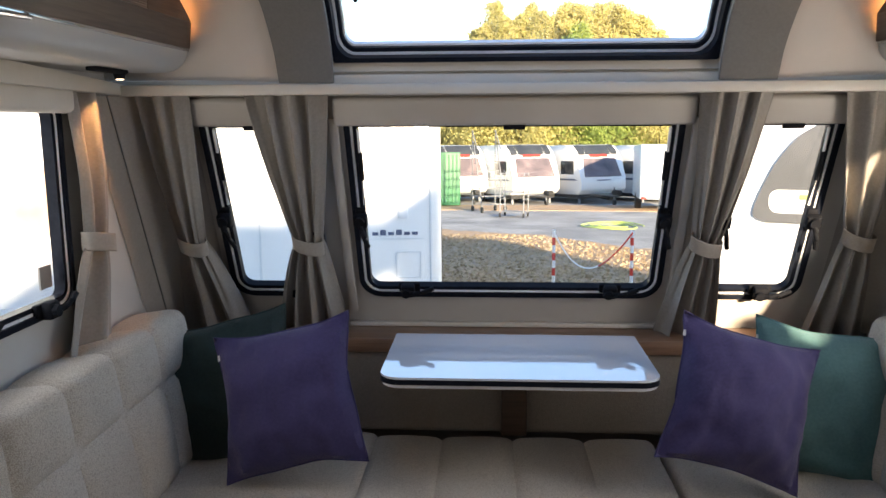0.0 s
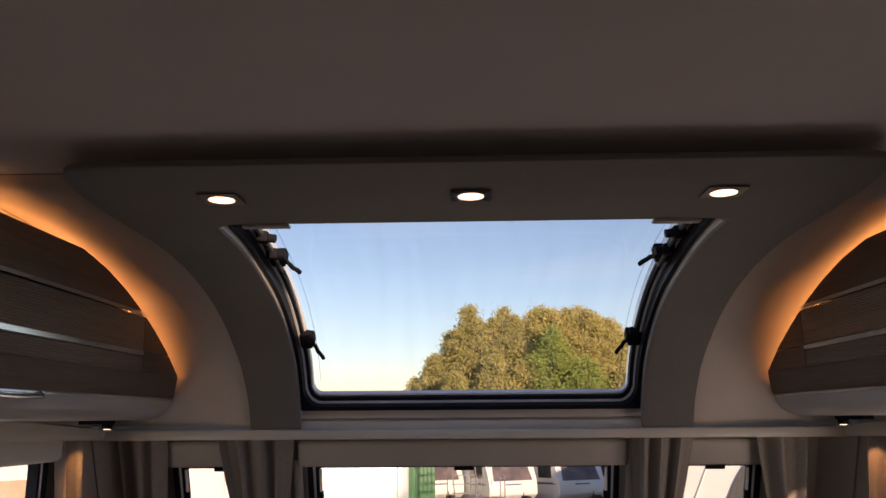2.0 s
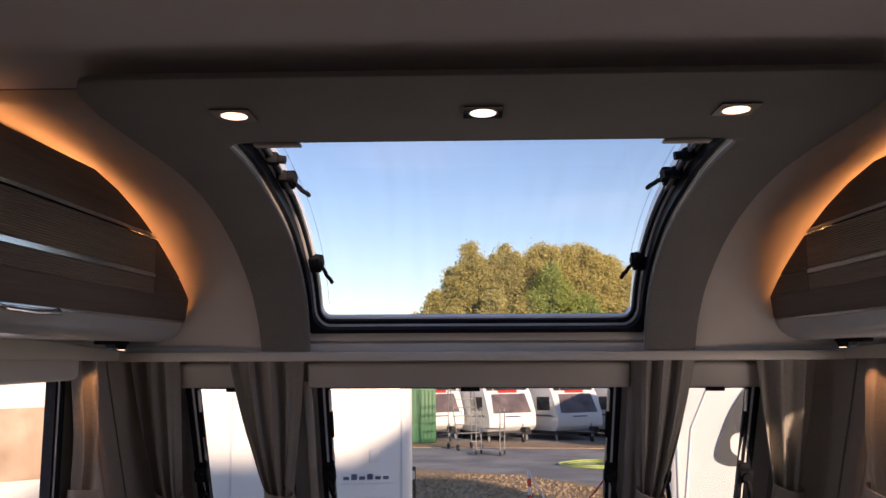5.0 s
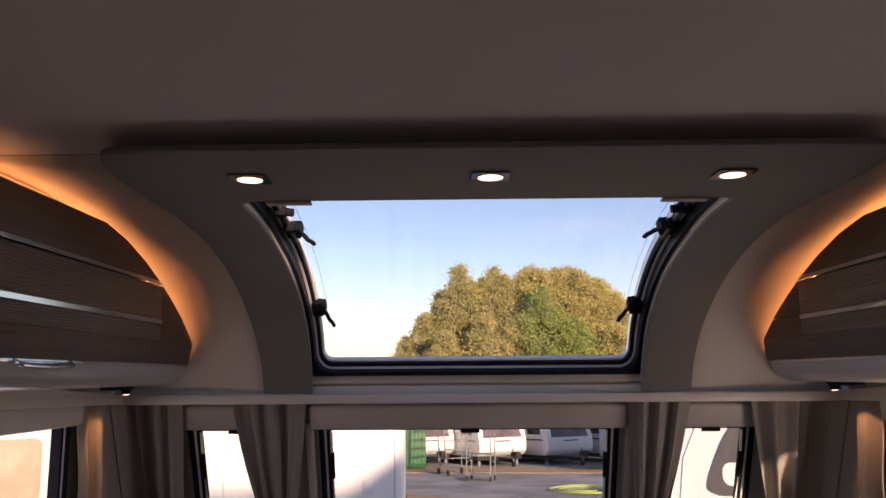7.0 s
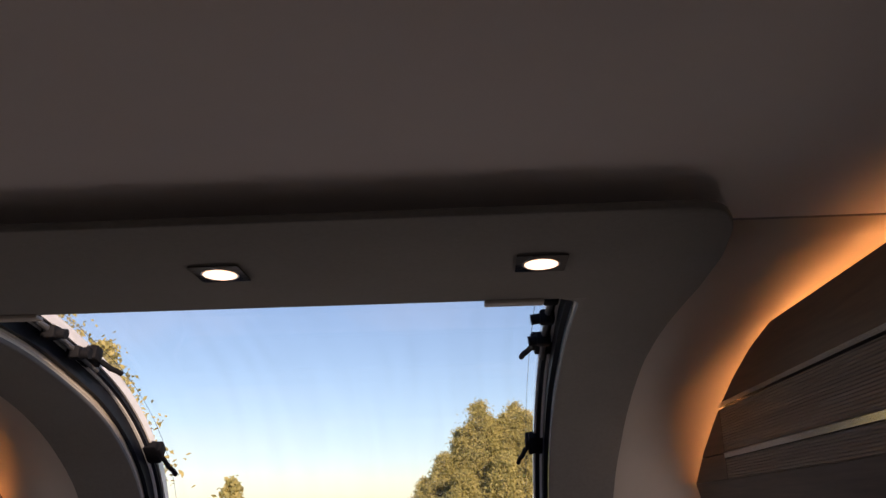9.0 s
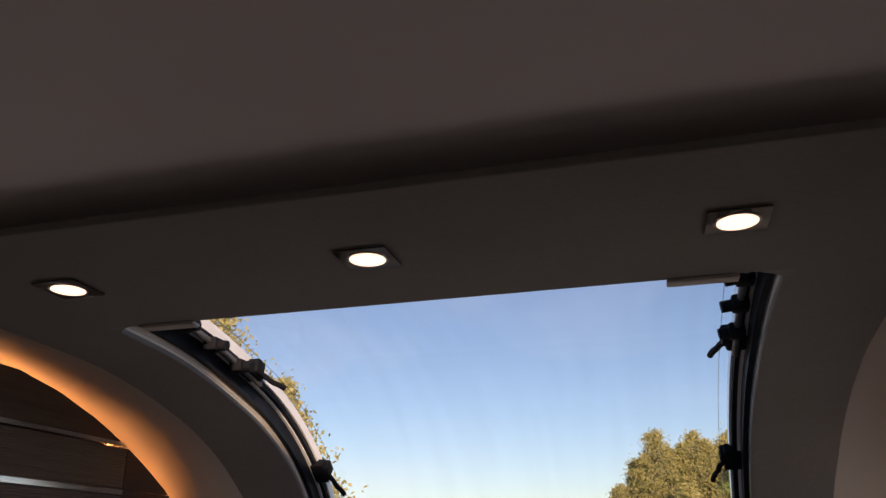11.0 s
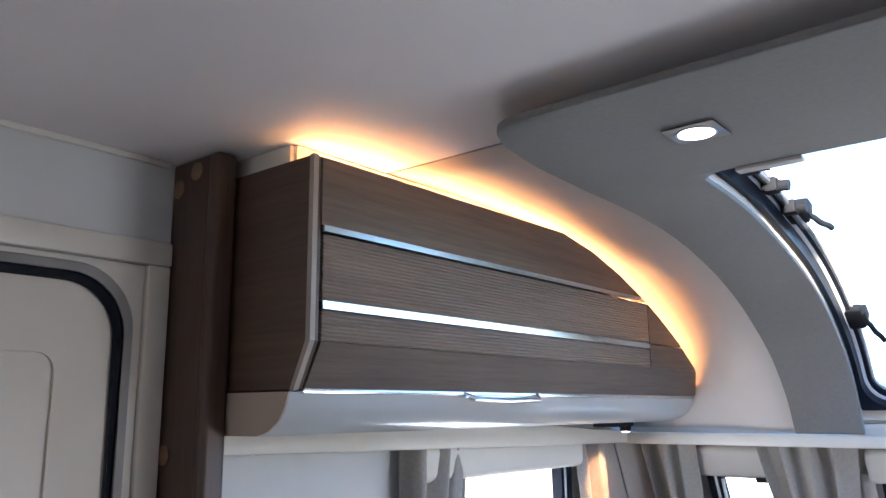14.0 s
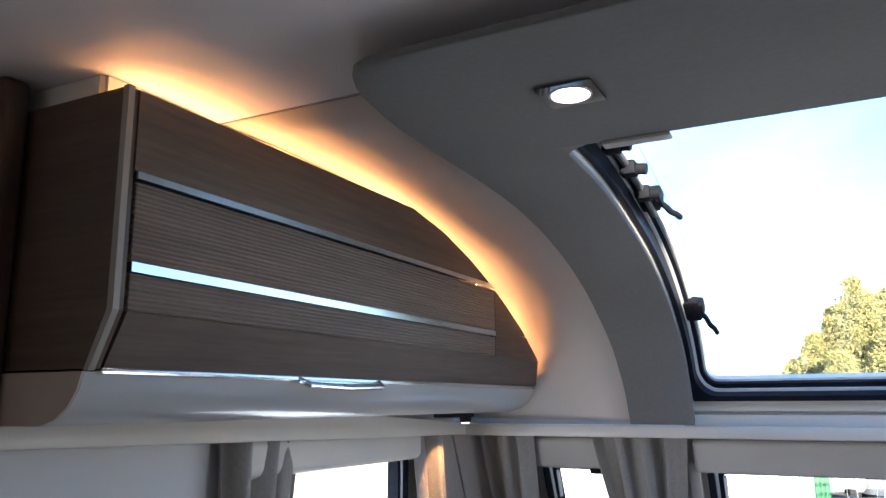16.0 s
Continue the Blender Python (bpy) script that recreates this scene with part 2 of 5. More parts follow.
def box(x0, x1, y0, y1, z0, z1, bevel=0.0, seg=2, bm=None):
    own = bmesh.new()
    bmesh.ops.create_cube(own, size=1, matrix=Matrix.LocRotScale(((x0 + x1) / 2, (y0 + y1) / 2, (z0 + z1) / 2), None, (abs(x1 - x0), abs(y1 - y0), abs(z1 - z0))))
    if bevel:
        bmesh.ops.bevel(own, geom=list(own.edges), offset=bevel, segments=seg, profile=0.5, affect="EDGES")
    return own if bm is None else merge(bm, own)


def merge(bm, other, m=None):
    if m is not None:
        other.transform(m)
    me = bpy.data.meshes.new("tmp")
    other.to_mesh(me)
    other.free()
    bm.from_mesh(me)
    bpy.data.meshes.remove(me)
    return bm


def cyl(r, a, b, n=16, r2=None):
    """A rod from a to b."""
    a, b = Vector(a), Vector(b)
    bm = bmesh.new()
    q = (b - a).to_track_quat("Z", "Y")
    bmesh.ops.create_cone(bm, cap_ends=True, segments=n, radius1=r, radius2=r if r2 is None else r2, depth=(b - a).length,
                          matrix=Matrix.LocRotScale((a + b) / 2, q, None))
    return bm


def tube(points, r, n=8, closed=False):
    """A round bar along points."""
    pts = [Vector(p) for p in points]
    bm, rings = bmesh.new(), []
    k = len(pts)
    for i, p in enumerate(pts):
        a, b = (pts[(i - 1) % k], pts[(i + 1) % k]) if closed else (pts[max(i - 1, 0)], pts[min(i + 1, k - 1)])
        q = (b - a).to_track_quat("Z", "Y")
        rings.append([bm.verts.new(p + q @ Vector((r * math.cos(t), r * math.sin(t), 0))) for t in (2 * math.pi * j / n for j in range(n))])
    for i in range(k if closed else k - 1):
        u, v = rings[i], rings[(i + 1) % k]
        off = 0
        if closed and i == k - 1:
            off = min(range(n), key=lambda o: (u[0].co - v[o].co).length)
        for j in range(n):
            bm.faces.new((u[j], u[(j + 1) % n], v[(j + 1 + off) % n], v[(j + off) % n]))
    if not closed:
        bm.faces.new(rings[0])
        bm.faces.new(rings[-1])
    return bm


def rounded(x0, x1, z0, z1, r, n=6, top=None):
    """A loop with round corners, in x and z. top: the radius of the upper corners."""
    top = r if top is None else top
    out = []
    for cx, cz, rr, a in ((x1 - r, z0 + r, r, -90), (x1 - top, z1 - top, top, 0), (x0 + top, z1 - top, top, 90), (x0 + r, z0 + r, r, 180)):
        out += [(cx + rr * math.cos(radians(a + 90 * i / n)), cz + rr * math.sin(radians(a + 90 * i / n))) for i in range(n + 1)]
    return out


def ring(outer, inner, y0, y1):
    """A frame between two loops of equal length, from depth y0 to y1."""
    bm = bmesh.new()
    rows = [[bm.verts.new((x, y, z)) for x, z in loop] for loop, y in ((outer, y0), (outer, y1), (inner, y1), (inner, y0))]
    n = len(outer)
    for a in range(4):
        for i in range(n):
            j = (i + 1) % n
            bm.faces.new((rows[a][i], rows[a][j], rows[(a + 1) % 4][j], rows[(a + 1) % 4][i]))
    return bm


def plate(outer, holes, y0, y1):
    """A flat board in x and z with holes, from depth y0 to y1."""
    bm = bmesh.new()
    edges = []
    for loop in (outer, *holes):
        vs = [bm.verts.new((x, y0, z)) for x, z in loop]
        edges += [bm.edges.new((vs[i], vs[(i + 1) % len(vs)])) for i in range(len(vs))]
    made = bmesh.ops.triangle_fill(bm, use_beauty=True, use_dissolve=False, edges=edges)
    faces = [g for g in made["geom"] if isinstance(g, bmesh.types.BMFace)]
    ex = bmesh.ops.extrude_face_region(bm, geom=faces)
    bmesh.ops.translate(bm, vec=(0, y1 - y0, 0), verts=[g for g in ex["geom"] if isinstance(g, bmesh.types.BMVert)])
    return bm


def prism(poly, axis, a, b, bevel=0.0):
    """A polygon, in the two other axes, drawn out along one axis."""
    bm = bmesh.new()
    def at(p, c):
        return {"x": (c, p[0], p[1]), "y": (p[0], c, p[1]), "z": (p[0], p[1], c)}[axis]
    lo, hi = [bm.verts.new(at(p, a)) for p in poly], [bm.verts.new(at(p, b)) for p in poly]
    n = len(poly)
    bm.faces.new(lo)
    bm.faces.new(hi[::-1])
    for i in range(n):
        bm.faces.new((lo[i], lo[(i + 1) % n], hi[(i + 1) % n], hi[i]))
    if bevel:
        bmesh.ops.bevel(bm, geom=list(bm.edges), offset=bevel, segments=2, profile=0.5, affect="EDGES")
    return bm


def grid(rows, closed=False):
    """A sheet through rows of points."""
    bm = bmesh.new()
    vs = [[bm.verts.new(p) for p in row] for row in rows]
    for a, b in zip(vs[:-1], vs[1:]):
        for i in range(len(a) - (0 if closed else 1)):
            j = (i + 1) % len(a)
            bm.faces.new((a[i], a[j], b[j], b[i]))
    return bm


def thicken(ob, t, offset=-1.0, bevel=0.0):
    s = ob.modifiers.new("thickness", "SOLIDIFY")
    s.thickness, s.offset = t, offset
    if bevel:
        b = ob.modifiers.new("edge", "BEVEL")
        b.width, b.segments, b.limit_method = bevel, 2, "ANGLE"
    return ob


def smooth_curve(points, n):
    """Points along a smooth curve through the given ones."""
    p = [Vector(q) for q in points]
    p = [2 * p[0] - p[1], *p, 2 * p[-1] - p[-2]]
    out = []
    m = len(points) - 1
    for k in range(n + 1):
        s = min(k / n * m, m - 1e-6)
        i, t = int(s) + 1, s - int(s)
        a, b, c, d = p[i - 1], p[i], p[i + 1], p[i + 2]
        out.append(0.5 * (2 * b + (c - a) * t + (2 * a - 5 * b + 4 * c - d) * t * t + (3 * b - a - 3 * c + d) * t ** 3))
    return out


# ---------------------------------------------------------------- sizes of the caravan
WALL, CEIL, BACK = 1.15, 1.96, -5.2
HEAD = -1.008  # upper edge of the skylight opening
SHELF = 1.515
# underside of the overhead panel, from the ceiling down to the front shelf: y and z
PAD = [(-1.378, 1.923), (-1.2, 1.924), (-1.0, 1.923), (-0.8, 1.911), (-0.62, 1.878), (-0.46, 1.836), (-0.32, 1.772), (-0.21, 1.690), (-0.15, 1.605), (-0.118, 1.517)]


def arc(off, y0=-1.378, n=60, y1=None):
    """The overhead curve, moved outwards by off: rows of y and z."""
    c = smooth_curve([(y, z, 0) for y, z in PAD], n)
    out = []
    for i, p in enumerate(c):
        d = c[min(i + 1, n)] - c[max(i - 1, 0)]
        nrm = Vector((-d.y, d.x, 0)).normalized()
        q = p + off * nrm
        if p.x >= y0 - 1e-4 and (y1 is None or p.x <= y1):
            out.append((q.x, q.y))
    return out


FRONT = Matrix(((1, 0, 0, 0), (0, 0.9153, -0.4027, 0.0), (0, 0.4027, 0.9153, 1.44), (0, 0, 0, 1)))
LEFT = Matrix(((0, -1, 0, -WALL), (1, 0, 0, 0), (0, 0, 1, 0), (0, 0, 0, 1)))
RIGHT = Matrix(((0, 1, 0, WALL), (-1, 0, 0, 0), (0, 0, 1, 0), (0, 0, 0, 1)))


def slope(z):
    """The height z, along the raked front wall."""
    return (z - 1.44) / 0.9153


# ---------------------------------------------------------------- structure
FRONT_WINDOWS = [(-0.505, 0.455), (-0.925, -0.60), (0.575, 0.885)]
WIN_Z0, WIN_Z1 = slope(0.857), slope(1.435)
holes = [rounded(a, b, WIN_Z0, WIN_Z1, 0.07, top=0.03) for a, b in FRONT_WINDOWS]
wall = part("wall_front", plate([(-1.16, slope(0.70)), (1.16, slope(0.70)), (1.16, slope(1.53)), (-1.16, slope(1.53))], holes, 0, 0.03), M_FRONT, m=FRONT, smooth=False)
tagged(wall, "beige raked front wall panel with three window openings", "wall", kind="structure")
tagged(part("wall_front_lower", box(-1.16, 1.16, 0.327, 0.36, 0, 0.715), M_FRONT), "beige lower front wall behind the seats", "wall", kind="structure")

SIDE_WIN = (-0.95, -0.35, 0.96, 1.485)
wl = plate([(BACK, 0), (0.36, 0), (0.36, 1.99), (BACK, 1.99)],
           [rounded(*SIDE_WIN, 0.06), rounded(-2.14, -1.552, 0.04, 1.778, 0.09), rounded(-4.4, -3.4, 0.98, 1.42, 0.06)], 0, 0.03)
tagged(part("wall_left", wl, M_WALL, m=LEFT, smooth=False), "pale grey side wall board with a window and a door", "wall", kind="structure")
wr = plate([(-0.36, 0), (-BACK, 0), (-BACK, 1.99), (-0.36, 1.99)],
           [rounded(-SIDE_WIN[1], -SIDE_WIN[0], SIDE_WIN[2], SIDE_WIN[3], 0.06)], 0, 0.03)
tagged(part("wall_right", wr, M_WALL, m=RIGHT, smooth=False), "pale grey side wall board with windows", "wall", kind="structure")
tagged(part("wall_back", box(-WALL, WALL, BACK - 0.03, BACK, 0, 1.99), M_WALL), "plain pale grey rear wall", "wall", kind="structure")
tagged(part("floor", box(-WALL, WALL, BACK, 0.33, -0.04, 0), M_FLOOR), "brown wood-look vinyl floor", "floor", kind="structure")
tagged(part("ceiling", box(-WALL - 0.02, WALL + 0.02, BACK, -1.24, CEIL, CEIL + 0.03), M_CEIL), "plain off-white caravan ceiling", "ceiling", kind="structure")

# curved lining between ceiling and front shelf, open for the skylight
columns = [(-WALL - 0.02, 0.037), (-0.90, 0.037), (-0.80, 0.030), (-0.70, 0.017), (-0.509, 0.017), (0.507, 0.017), (0.70, 0.017), (0.80, 0.030), (0.90, 0.037), (WALL + 0.02, 0.037)]
bm = bmesh.new()
verts = []
for x, off in columns:
    verts.append([bm.verts.new((x, y, z)) for y, z in [(-1.236, CEIL), *arc(off, -1.19)]])
for c, (a, b) in enumerate(zip(verts[:-1], verts[1:])):
    for k in range(len(a) - 1):
        if c != 4 or a[k + 1].co.y < HEAD - 0.02:
            bm.faces.new((a[k], a[k + 1], b[k + 1], b[k]))
lining = part("ceiling_lining", bm, M_LINING)
thicken(lining, 0.006, 1.0 if lining.data.polygons[0].normal.z > 0 else -1.0)
tagged(lining, "cream curved lining board sweeping down to the front shelf", "ceiling lining", kind="structure")

# overhead padded panel
outer_x = [(-1.378, 0.580), (-1.373, 0.604), (-1.364, 0.621), (-1.345, 0.636), (-1.31, 0.650), (-1.20, 0.669), (-1.05, 0.678), (-0.85, 0.674), (-0.65, 0.667), (-0.45, 0.671), (-0.3, 0.670), (-0.18, 0.663), (-0.1, 0.652)]
ys, xs = [p[0] for p in outer_x], [p[1] for p in outer_x]
dense = arc(0.0, n=400)
extra = [-1.373, -1.364, HEAD, HEAD + 0.005, HEAD + 0.011, HEAD + 0.02, HEAD + 0.028]
profile_ = sorted(set(arc(0.0) + [(y, float(np.interp(y, [p[0] for p in dense], [p[1] for p in dense]))) for y in extra]))
bm, prev = bmesh.new(), None
for y, z in profile_:
    xo = float(np.interp(y, ys, xs))
    xi = 0.505 - 0.034 * max(0.0, 1 - (y - HEAD) / 0.034) ** 2 if y >= HEAD - 1e-4 else 0.471
    row = [bm.verts.new((x, y, z)) for x in (-xo, -0.52, -xi, xi, 0.52, xo)]
    if prev:
        for i in range(5):
            if i != 2 or y <= HEAD + 1e-4:
                bm.faces.new((prev[i], prev[i + 1], row[i + 1], row[i]))
    prev = row
pad = part("overhead_panel", bm, M_PAD)
thicken(pad, 0.010, 1.0 if pad.data.polygons[0].normal.z > 0 else -1.0, 0.003)
tagged(pad, "grey suede overhead panel round the front skylight", "ceiling panel", kind="structure")

# front shelf and the rails under the lockers
bm = box(-1.095, 1.095, -0.127, 0.0, SHELF - 0.028, SHELF, 0.004)
tagged(part("front_shelf", bm, M_CREAM), "slim cream shelf running across the front", "shelf", kind="structure")
for s in (-1, 1):
    bm = prism([(-1.45, 1.517), (-1.45, 1.5465), (-0.60, 1.5465), (-0.05, 1.5155), (-0.05, 1.4875)], "x", s * 1.15, s * 1.088, 0.003)
    tagged(part("locker_rail", bm, M_CREAM), "slim cream rail under the locker", "trim", kind="structure")
# fascia between shelf and skylight
fascia = [(-0.03, 1.51), (-0.100, 1.512), (-0.098, 1.540), (-0.080, 1.542), (-0.080, 1.547), (-0.092, 1.549), (-0.090, 1.571), (-0.072, 1.573), (-0.072, 1.578), (-0.083, 1.580), (-0.080, 1.592), (-0.055, 1.600), (-0.01, 1.606), (0.0, 1.51)]
tagged(part("skylight_sill", prism(fascia, "x", -0.53, 0.53), M_CREAM, smooth=False), "stepped cream sill under the skylight", "sill", kind="structure")
for x in (-0.02, -0.76, 0.74):
    tagged(part("blind_latch", box(x - 0.03, x + 0.03, -0.034, -0.0305, slope(1.404), slope(1.417), 0.0015), M_PLASTIC, m=FRONT), "small black blind latch", "latch", kind="structure")
# blind cassettes over the front windows
for a, b in ((-0.53, 0.48), (-0.95, -0.57), (0.55, 0.91)):
    bm = box(a, b, -0.03, 0.0, slope(1.411), slope(1.487), 0.012, 3)
    tagged(part("blind_cassette", bm, M_FRONT, m=FRONT), "beige roller blind cassette over the window", "blind", kind="structure")

# soft rounded panels in the two front corners
M_CORNER = woven("taupe_corner_cloth", (0.33, 0.30, 0.265), (0.40, 0.365, 0.325), 800, 0.85, 0.2)
for s in (-1, 1):
    rows = []
    for k in range(15):
        z = 0.745 + (1.488 - 0.745) * k / 14
        yf = (1.44 - z) * 0.44 - 0.004
        r = 0.20
        rows.append([(s * (1.146 - r + r * math.cos(a)), yf - r + r * math.sin(a), z) for a in (math.pi / 2 * j / 10 for j in range(11))])
    tagged(part("corner_panel", grid(rows), M_CORNER), "taupe cloth panel rounding the front corner", "wall panel", kind="structure")
    seam = [Vector(row[3]) + Vector((-s * 0.002, -0.002, 0)) for row in rows]
    tagged(part("corner_seam", tube(seam, 0.003, 6), M_GASKET), "dark piping seam of the corner panel", "trim", kind="structure")

# ---------------------------------------------------------------- windows
def catch(parent, m, name="window_catch"):
    """Black window catch: base, knob and a bent lever."""
    bm = box(-0.012, 0.012, -0.012, 0.0, -0.026, 0.026, 0.004)
    merge(bm, box(-0.016, 0.016, -0.032, -0.012, -0.014, 0.018, 0.005))
    merge(bm, cyl(0.011, (0, -0.03, 0.006), (0, -0.040, 0.006), 12))
    merge(bm, tube([(0, -0.034, 0), (0.004, -0.040, -0.014), (0.008, -0.042, -0.032), (0.012, -0.036, -0.050), (0.015, -0.034, -0.060)], 0.0055, 8))
    return part(name, bm, M_PLASTIC, parent, "black plastic catch", m=m)


def window(name, label, m, x0, x1, z0, z1, r, top, catches):
    w = thing(name, label, "window", kind="structure")
    bands = [("rubber_seal", 0.0, 0.016, -0.016, 0.012, M_RUBBER), ("silver_bead", 0.0165, 0.0235, -0.010, 0.012, M_SILVER), ("window_frame", 0.024, 0.036, -0.008, 0.020, M_RUBBER)]
    for nm, a, b, y0, y1, mat in bands:
        o = rounded(x0 + a, x1 - a, z0 + a, z1 - a, max(r - a, 0.01), 8, max(top - a, 0.004))
        i = rounded(x0 + b, x1 - b, z0 + b, z1 - b, max(r - b, 0.008), 8, max(top - b, 0.003))
        part(nm, ring(o, i, y0, y1), mat, w, m=m)
    g = rounded(x0 + 0.03, x1 - 0.03, z0 + 0.03, z1 - 0.03, max(r - 0.03, 0.01), 6, 0.01)
    pane = part("pane", plate(g, [], 0.018, 0.022), M_GLASS, w, "clear acrylic pane", smooth=False, m=m)
    pane.visible_shadow = False
    for sx in ((x0 + 0.040, x1 - 0.040) if m is FRONT else ()):
        part("stay", tube([(sx, -0.012, z1 - 0.04), (sx, -0.020, z1 - 0.16), (sx, -0.014, (z0 + z1) / 2 + 0.03)], 0.0045, 8), M_SILVER, w, "slim silver window stay", m=m)
        part("stay_sleeve", tube([(sx, -0.0165, z1 - 0.11), (sx, -0.0185, z1 - 0.20)], 0.0075, 8), M_PLASTIC, w, "black stay sleeve", m=m)
    for cx, cz, turn in catches:
        catch(w, m @ pose(cx, -0.006, cz, 0, turn, 0) @ Matrix.Scale(1.35, 4))
    return w


z_mid, z_low = slope(1.13), slope(0.857) + 0.040
names = ("window_1", "window_2", "window_3")
for nm, (a, b) in zip(names, FRONT_WINDOWS):
    low = [(a + 0.16, z_low, -90), (b - 0.16, z_low, -90)] if b - a > 0.6 else [((a + b) / 2 + (0.03 if a > 0 else 0.06), z_low, -90)]
    window(nm, "clear front window with black rubber frame and catches", FRONT, a, b, WIN_Z0, WIN_Z1, 0.07, 0.02,
           [(a + 0.026, z_mid, 0), (b - 0.026, z_mid, 0), *low])
side_window = window("window_4", "clear side window with black rubber frame", LEFT, *SIDE_WIN, 0.06, 0.06, [(-0.80, 0.985, -90), (-0.5, 0.985, -90)])
window("window_5", "clear side window with black rubber frame", RIGHT, -SIDE_WIN[1], -SIDE_WIN[0], SIDE_WIN[2], SIDE_WIN[3], 0.06, 0.06, [(0.5, 0.985, -90), (0.8, 0.985, -90)])
# out of view, added as the opening for the rear fill lamp
window("window_6", "unseen added side window with black rubber frame, holding a fill lamp", LEFT, -4.4, -3.4, 0.98, 1.42, 0.06, 0.06, [])
part("sticker", box(-0.455, -0.405, 0.013, 0.0175, 1.02, 1.075), M_GASKET, side_window, "small grey paper label", smooth=False, m=LEFT)
# upright trims beside the centre window
for a in (-0.535, 0.49):
    tagged(part("trim", box(a - 0.014, a + 0.014, -0.018, 0.0, slope(0.80), slope(1.43), 0.004), M_FRONT, m=FRONT), "beige upright trim beside the window", "trim", kind="structure")
# side blind cassettes
for mm, a, b in ((LEFT, -0.97, -0.33), (RIGHT, 0.33, 0.97)):
    tagged(part("blind_cassette", box(a, b, -0.045, 0, 1.440, 1.512, 0.016, 3), M_CREAM, m=mm), "cream roller blind cassette over the window", "blind", kind="structure")

# skylight, following the overhead curve
CURVE = [Vector((y, z, 0)) for y, z in arc(0.0, n=200)]
STEPS = [0.0]
for a, b in zip(CURVE[:-1], CURVE[1:]):
    STEPS.append(STEPS[-1] + (b - a).length)
TOTAL = STEPS[-1]


def on_curve(x, up, off):
    """A point at x, a length up the curve from the shelf, and off outwards."""
    s = max(0.0, min(TOTAL - up, TOTAL))
    i = min(max(int(np.searchsorted(STEPS, s)), 1), len(CURVE) - 1)
    a, b = CURVE[i - 1], CURVE[i]
    d = (b - a).normalized()
    p = a + d * (s - STEPS[i - 1]) + off * Vector((-d.y, d.x, 0))
    return Vector((x, p.x, p.y))


def curved_ring(o, i, d0, d1):
    bm = bmesh.new()
    n = len(o)
    rr = [[bm.verts.new(on_curve(x, s, d)) for x, s in loop] for loop, d in ((o, d0), (o, d1), (i, d1), (i, d0))]
    for a in range(4):
        for k in range(n):
            j = (k + 1) % n
            bm.faces.new((rr[a][k], rr[a][j], rr[(a + 1) % 4][j], rr[(a + 1) % 4][k]))
    return bm


def long_loop(x0, x1, s0, s1, r):
    """A rounded loop with extra points on its long sides."""
    base = rounded(x0, x1, s0, s1, r, 8)
    out = []
    for k, p in enumerate(base):
        q = base[(k + 1) % len(base)]
        n = 40 if math.dist(p, q) > 0.3 else 1
        out += [(p[0] + (q[0] - p[0]) * t / n, p[1] + (q[1] - p[1]) * t / n) for t in range(n)]
    return out


skylight = thing("skylight", "large clear curved front skylight with black rubber frame", "window", kind="structure")
S0, S1 = 0.048, 1.12
for nm, a, b, d0, d1, mat in (("rubber_seal", 0.0, 0.011, 0.026, 0.074, M_RUBBER), ("silver_bead", 0.0115, 0.0175, 0.056, 0.078, M_SILVER),
                              ("window_frame", 0.018, 0.027, 0.060, 0.090, M_RUBBER), ("inner_bead", 0.0275, 0.032, 0.070, 0.092, M_SILVER)):
    part(nm, curved_ring(long_loop(-0.508 + a, 0.505 - a, S0 + a, S1 - a, 0.058 - a if a else 0.006), long_loop(-0.508 + b, 0.505 - b, S0 + b, S1 - b, 0.058 - b), d0, d1), mat, skylight)
pane = part("pane", grid([[on_curve(-0.475 + 0.95 * i / 8, 0.07 + 1.01 * k / 40, 0.088) for i in range(9)] for k in range(41)]), M_DUSTY, skylight, "curved clear acrylic pane")
pane.visible_shadow = False
# moulded edge lines of the double pane
for s in (-1, 1):
    part("pane_edge", tube([on_curve(s * 0.455, 0.11 + 0.95 * k / 40, 0.0875) for k in range(41)], 0.0009, 6), M_LINE, skylight, "fine moulded edge of the pane")


M_STAY = mottled("dull_grey_stay", (0.10, 0.105, 0.115), (0.14, 0.145, 0.155), 0.5, 20, 300, 0.0, metal=0.3)


def sky_catch(s, z):
    """Catch on the skylight's side rail, with its lever turned inwards."""
    up = min((k * 0.005 for k in range(220)), key=lambda u: abs(on_curve(0, u, 0.072).z - z))
    p, q = on_curve(s * 0.482, up, 0.066), on_curve(s * 0.482, up + 0.01, 0.066)
    z_ax = (q - p).normalized()
    x_ax = Vector((-s, 0, 0))
    y_ax = z_ax.cross(x_ax).normalized()
    m = Matrix((x_ax, y_ax, z_ax)).transposed().to_4x4()
    bm = box(-0.014, 0.022, -0.012, 0.012, -0.030, 0.030, 0.005)
    merge(bm, box(0.000, 0.030, -0.022 * s, 0.010 * s, -0.016, 0.018, 0.006))
    merge(bm, tube([(0.020, 0, -0.010), (0.030, -0.004, -0.030), (0.034, -0.006, -0.048), (0.042, -0.006, -0.062), (0.046, -0.006, -0.078)], 0.006, 8))
    part("window_catch", bm, M_PLASTIC, skylight, "black plastic catch with bent lever", m=Matrix.Translation(p) @ m)


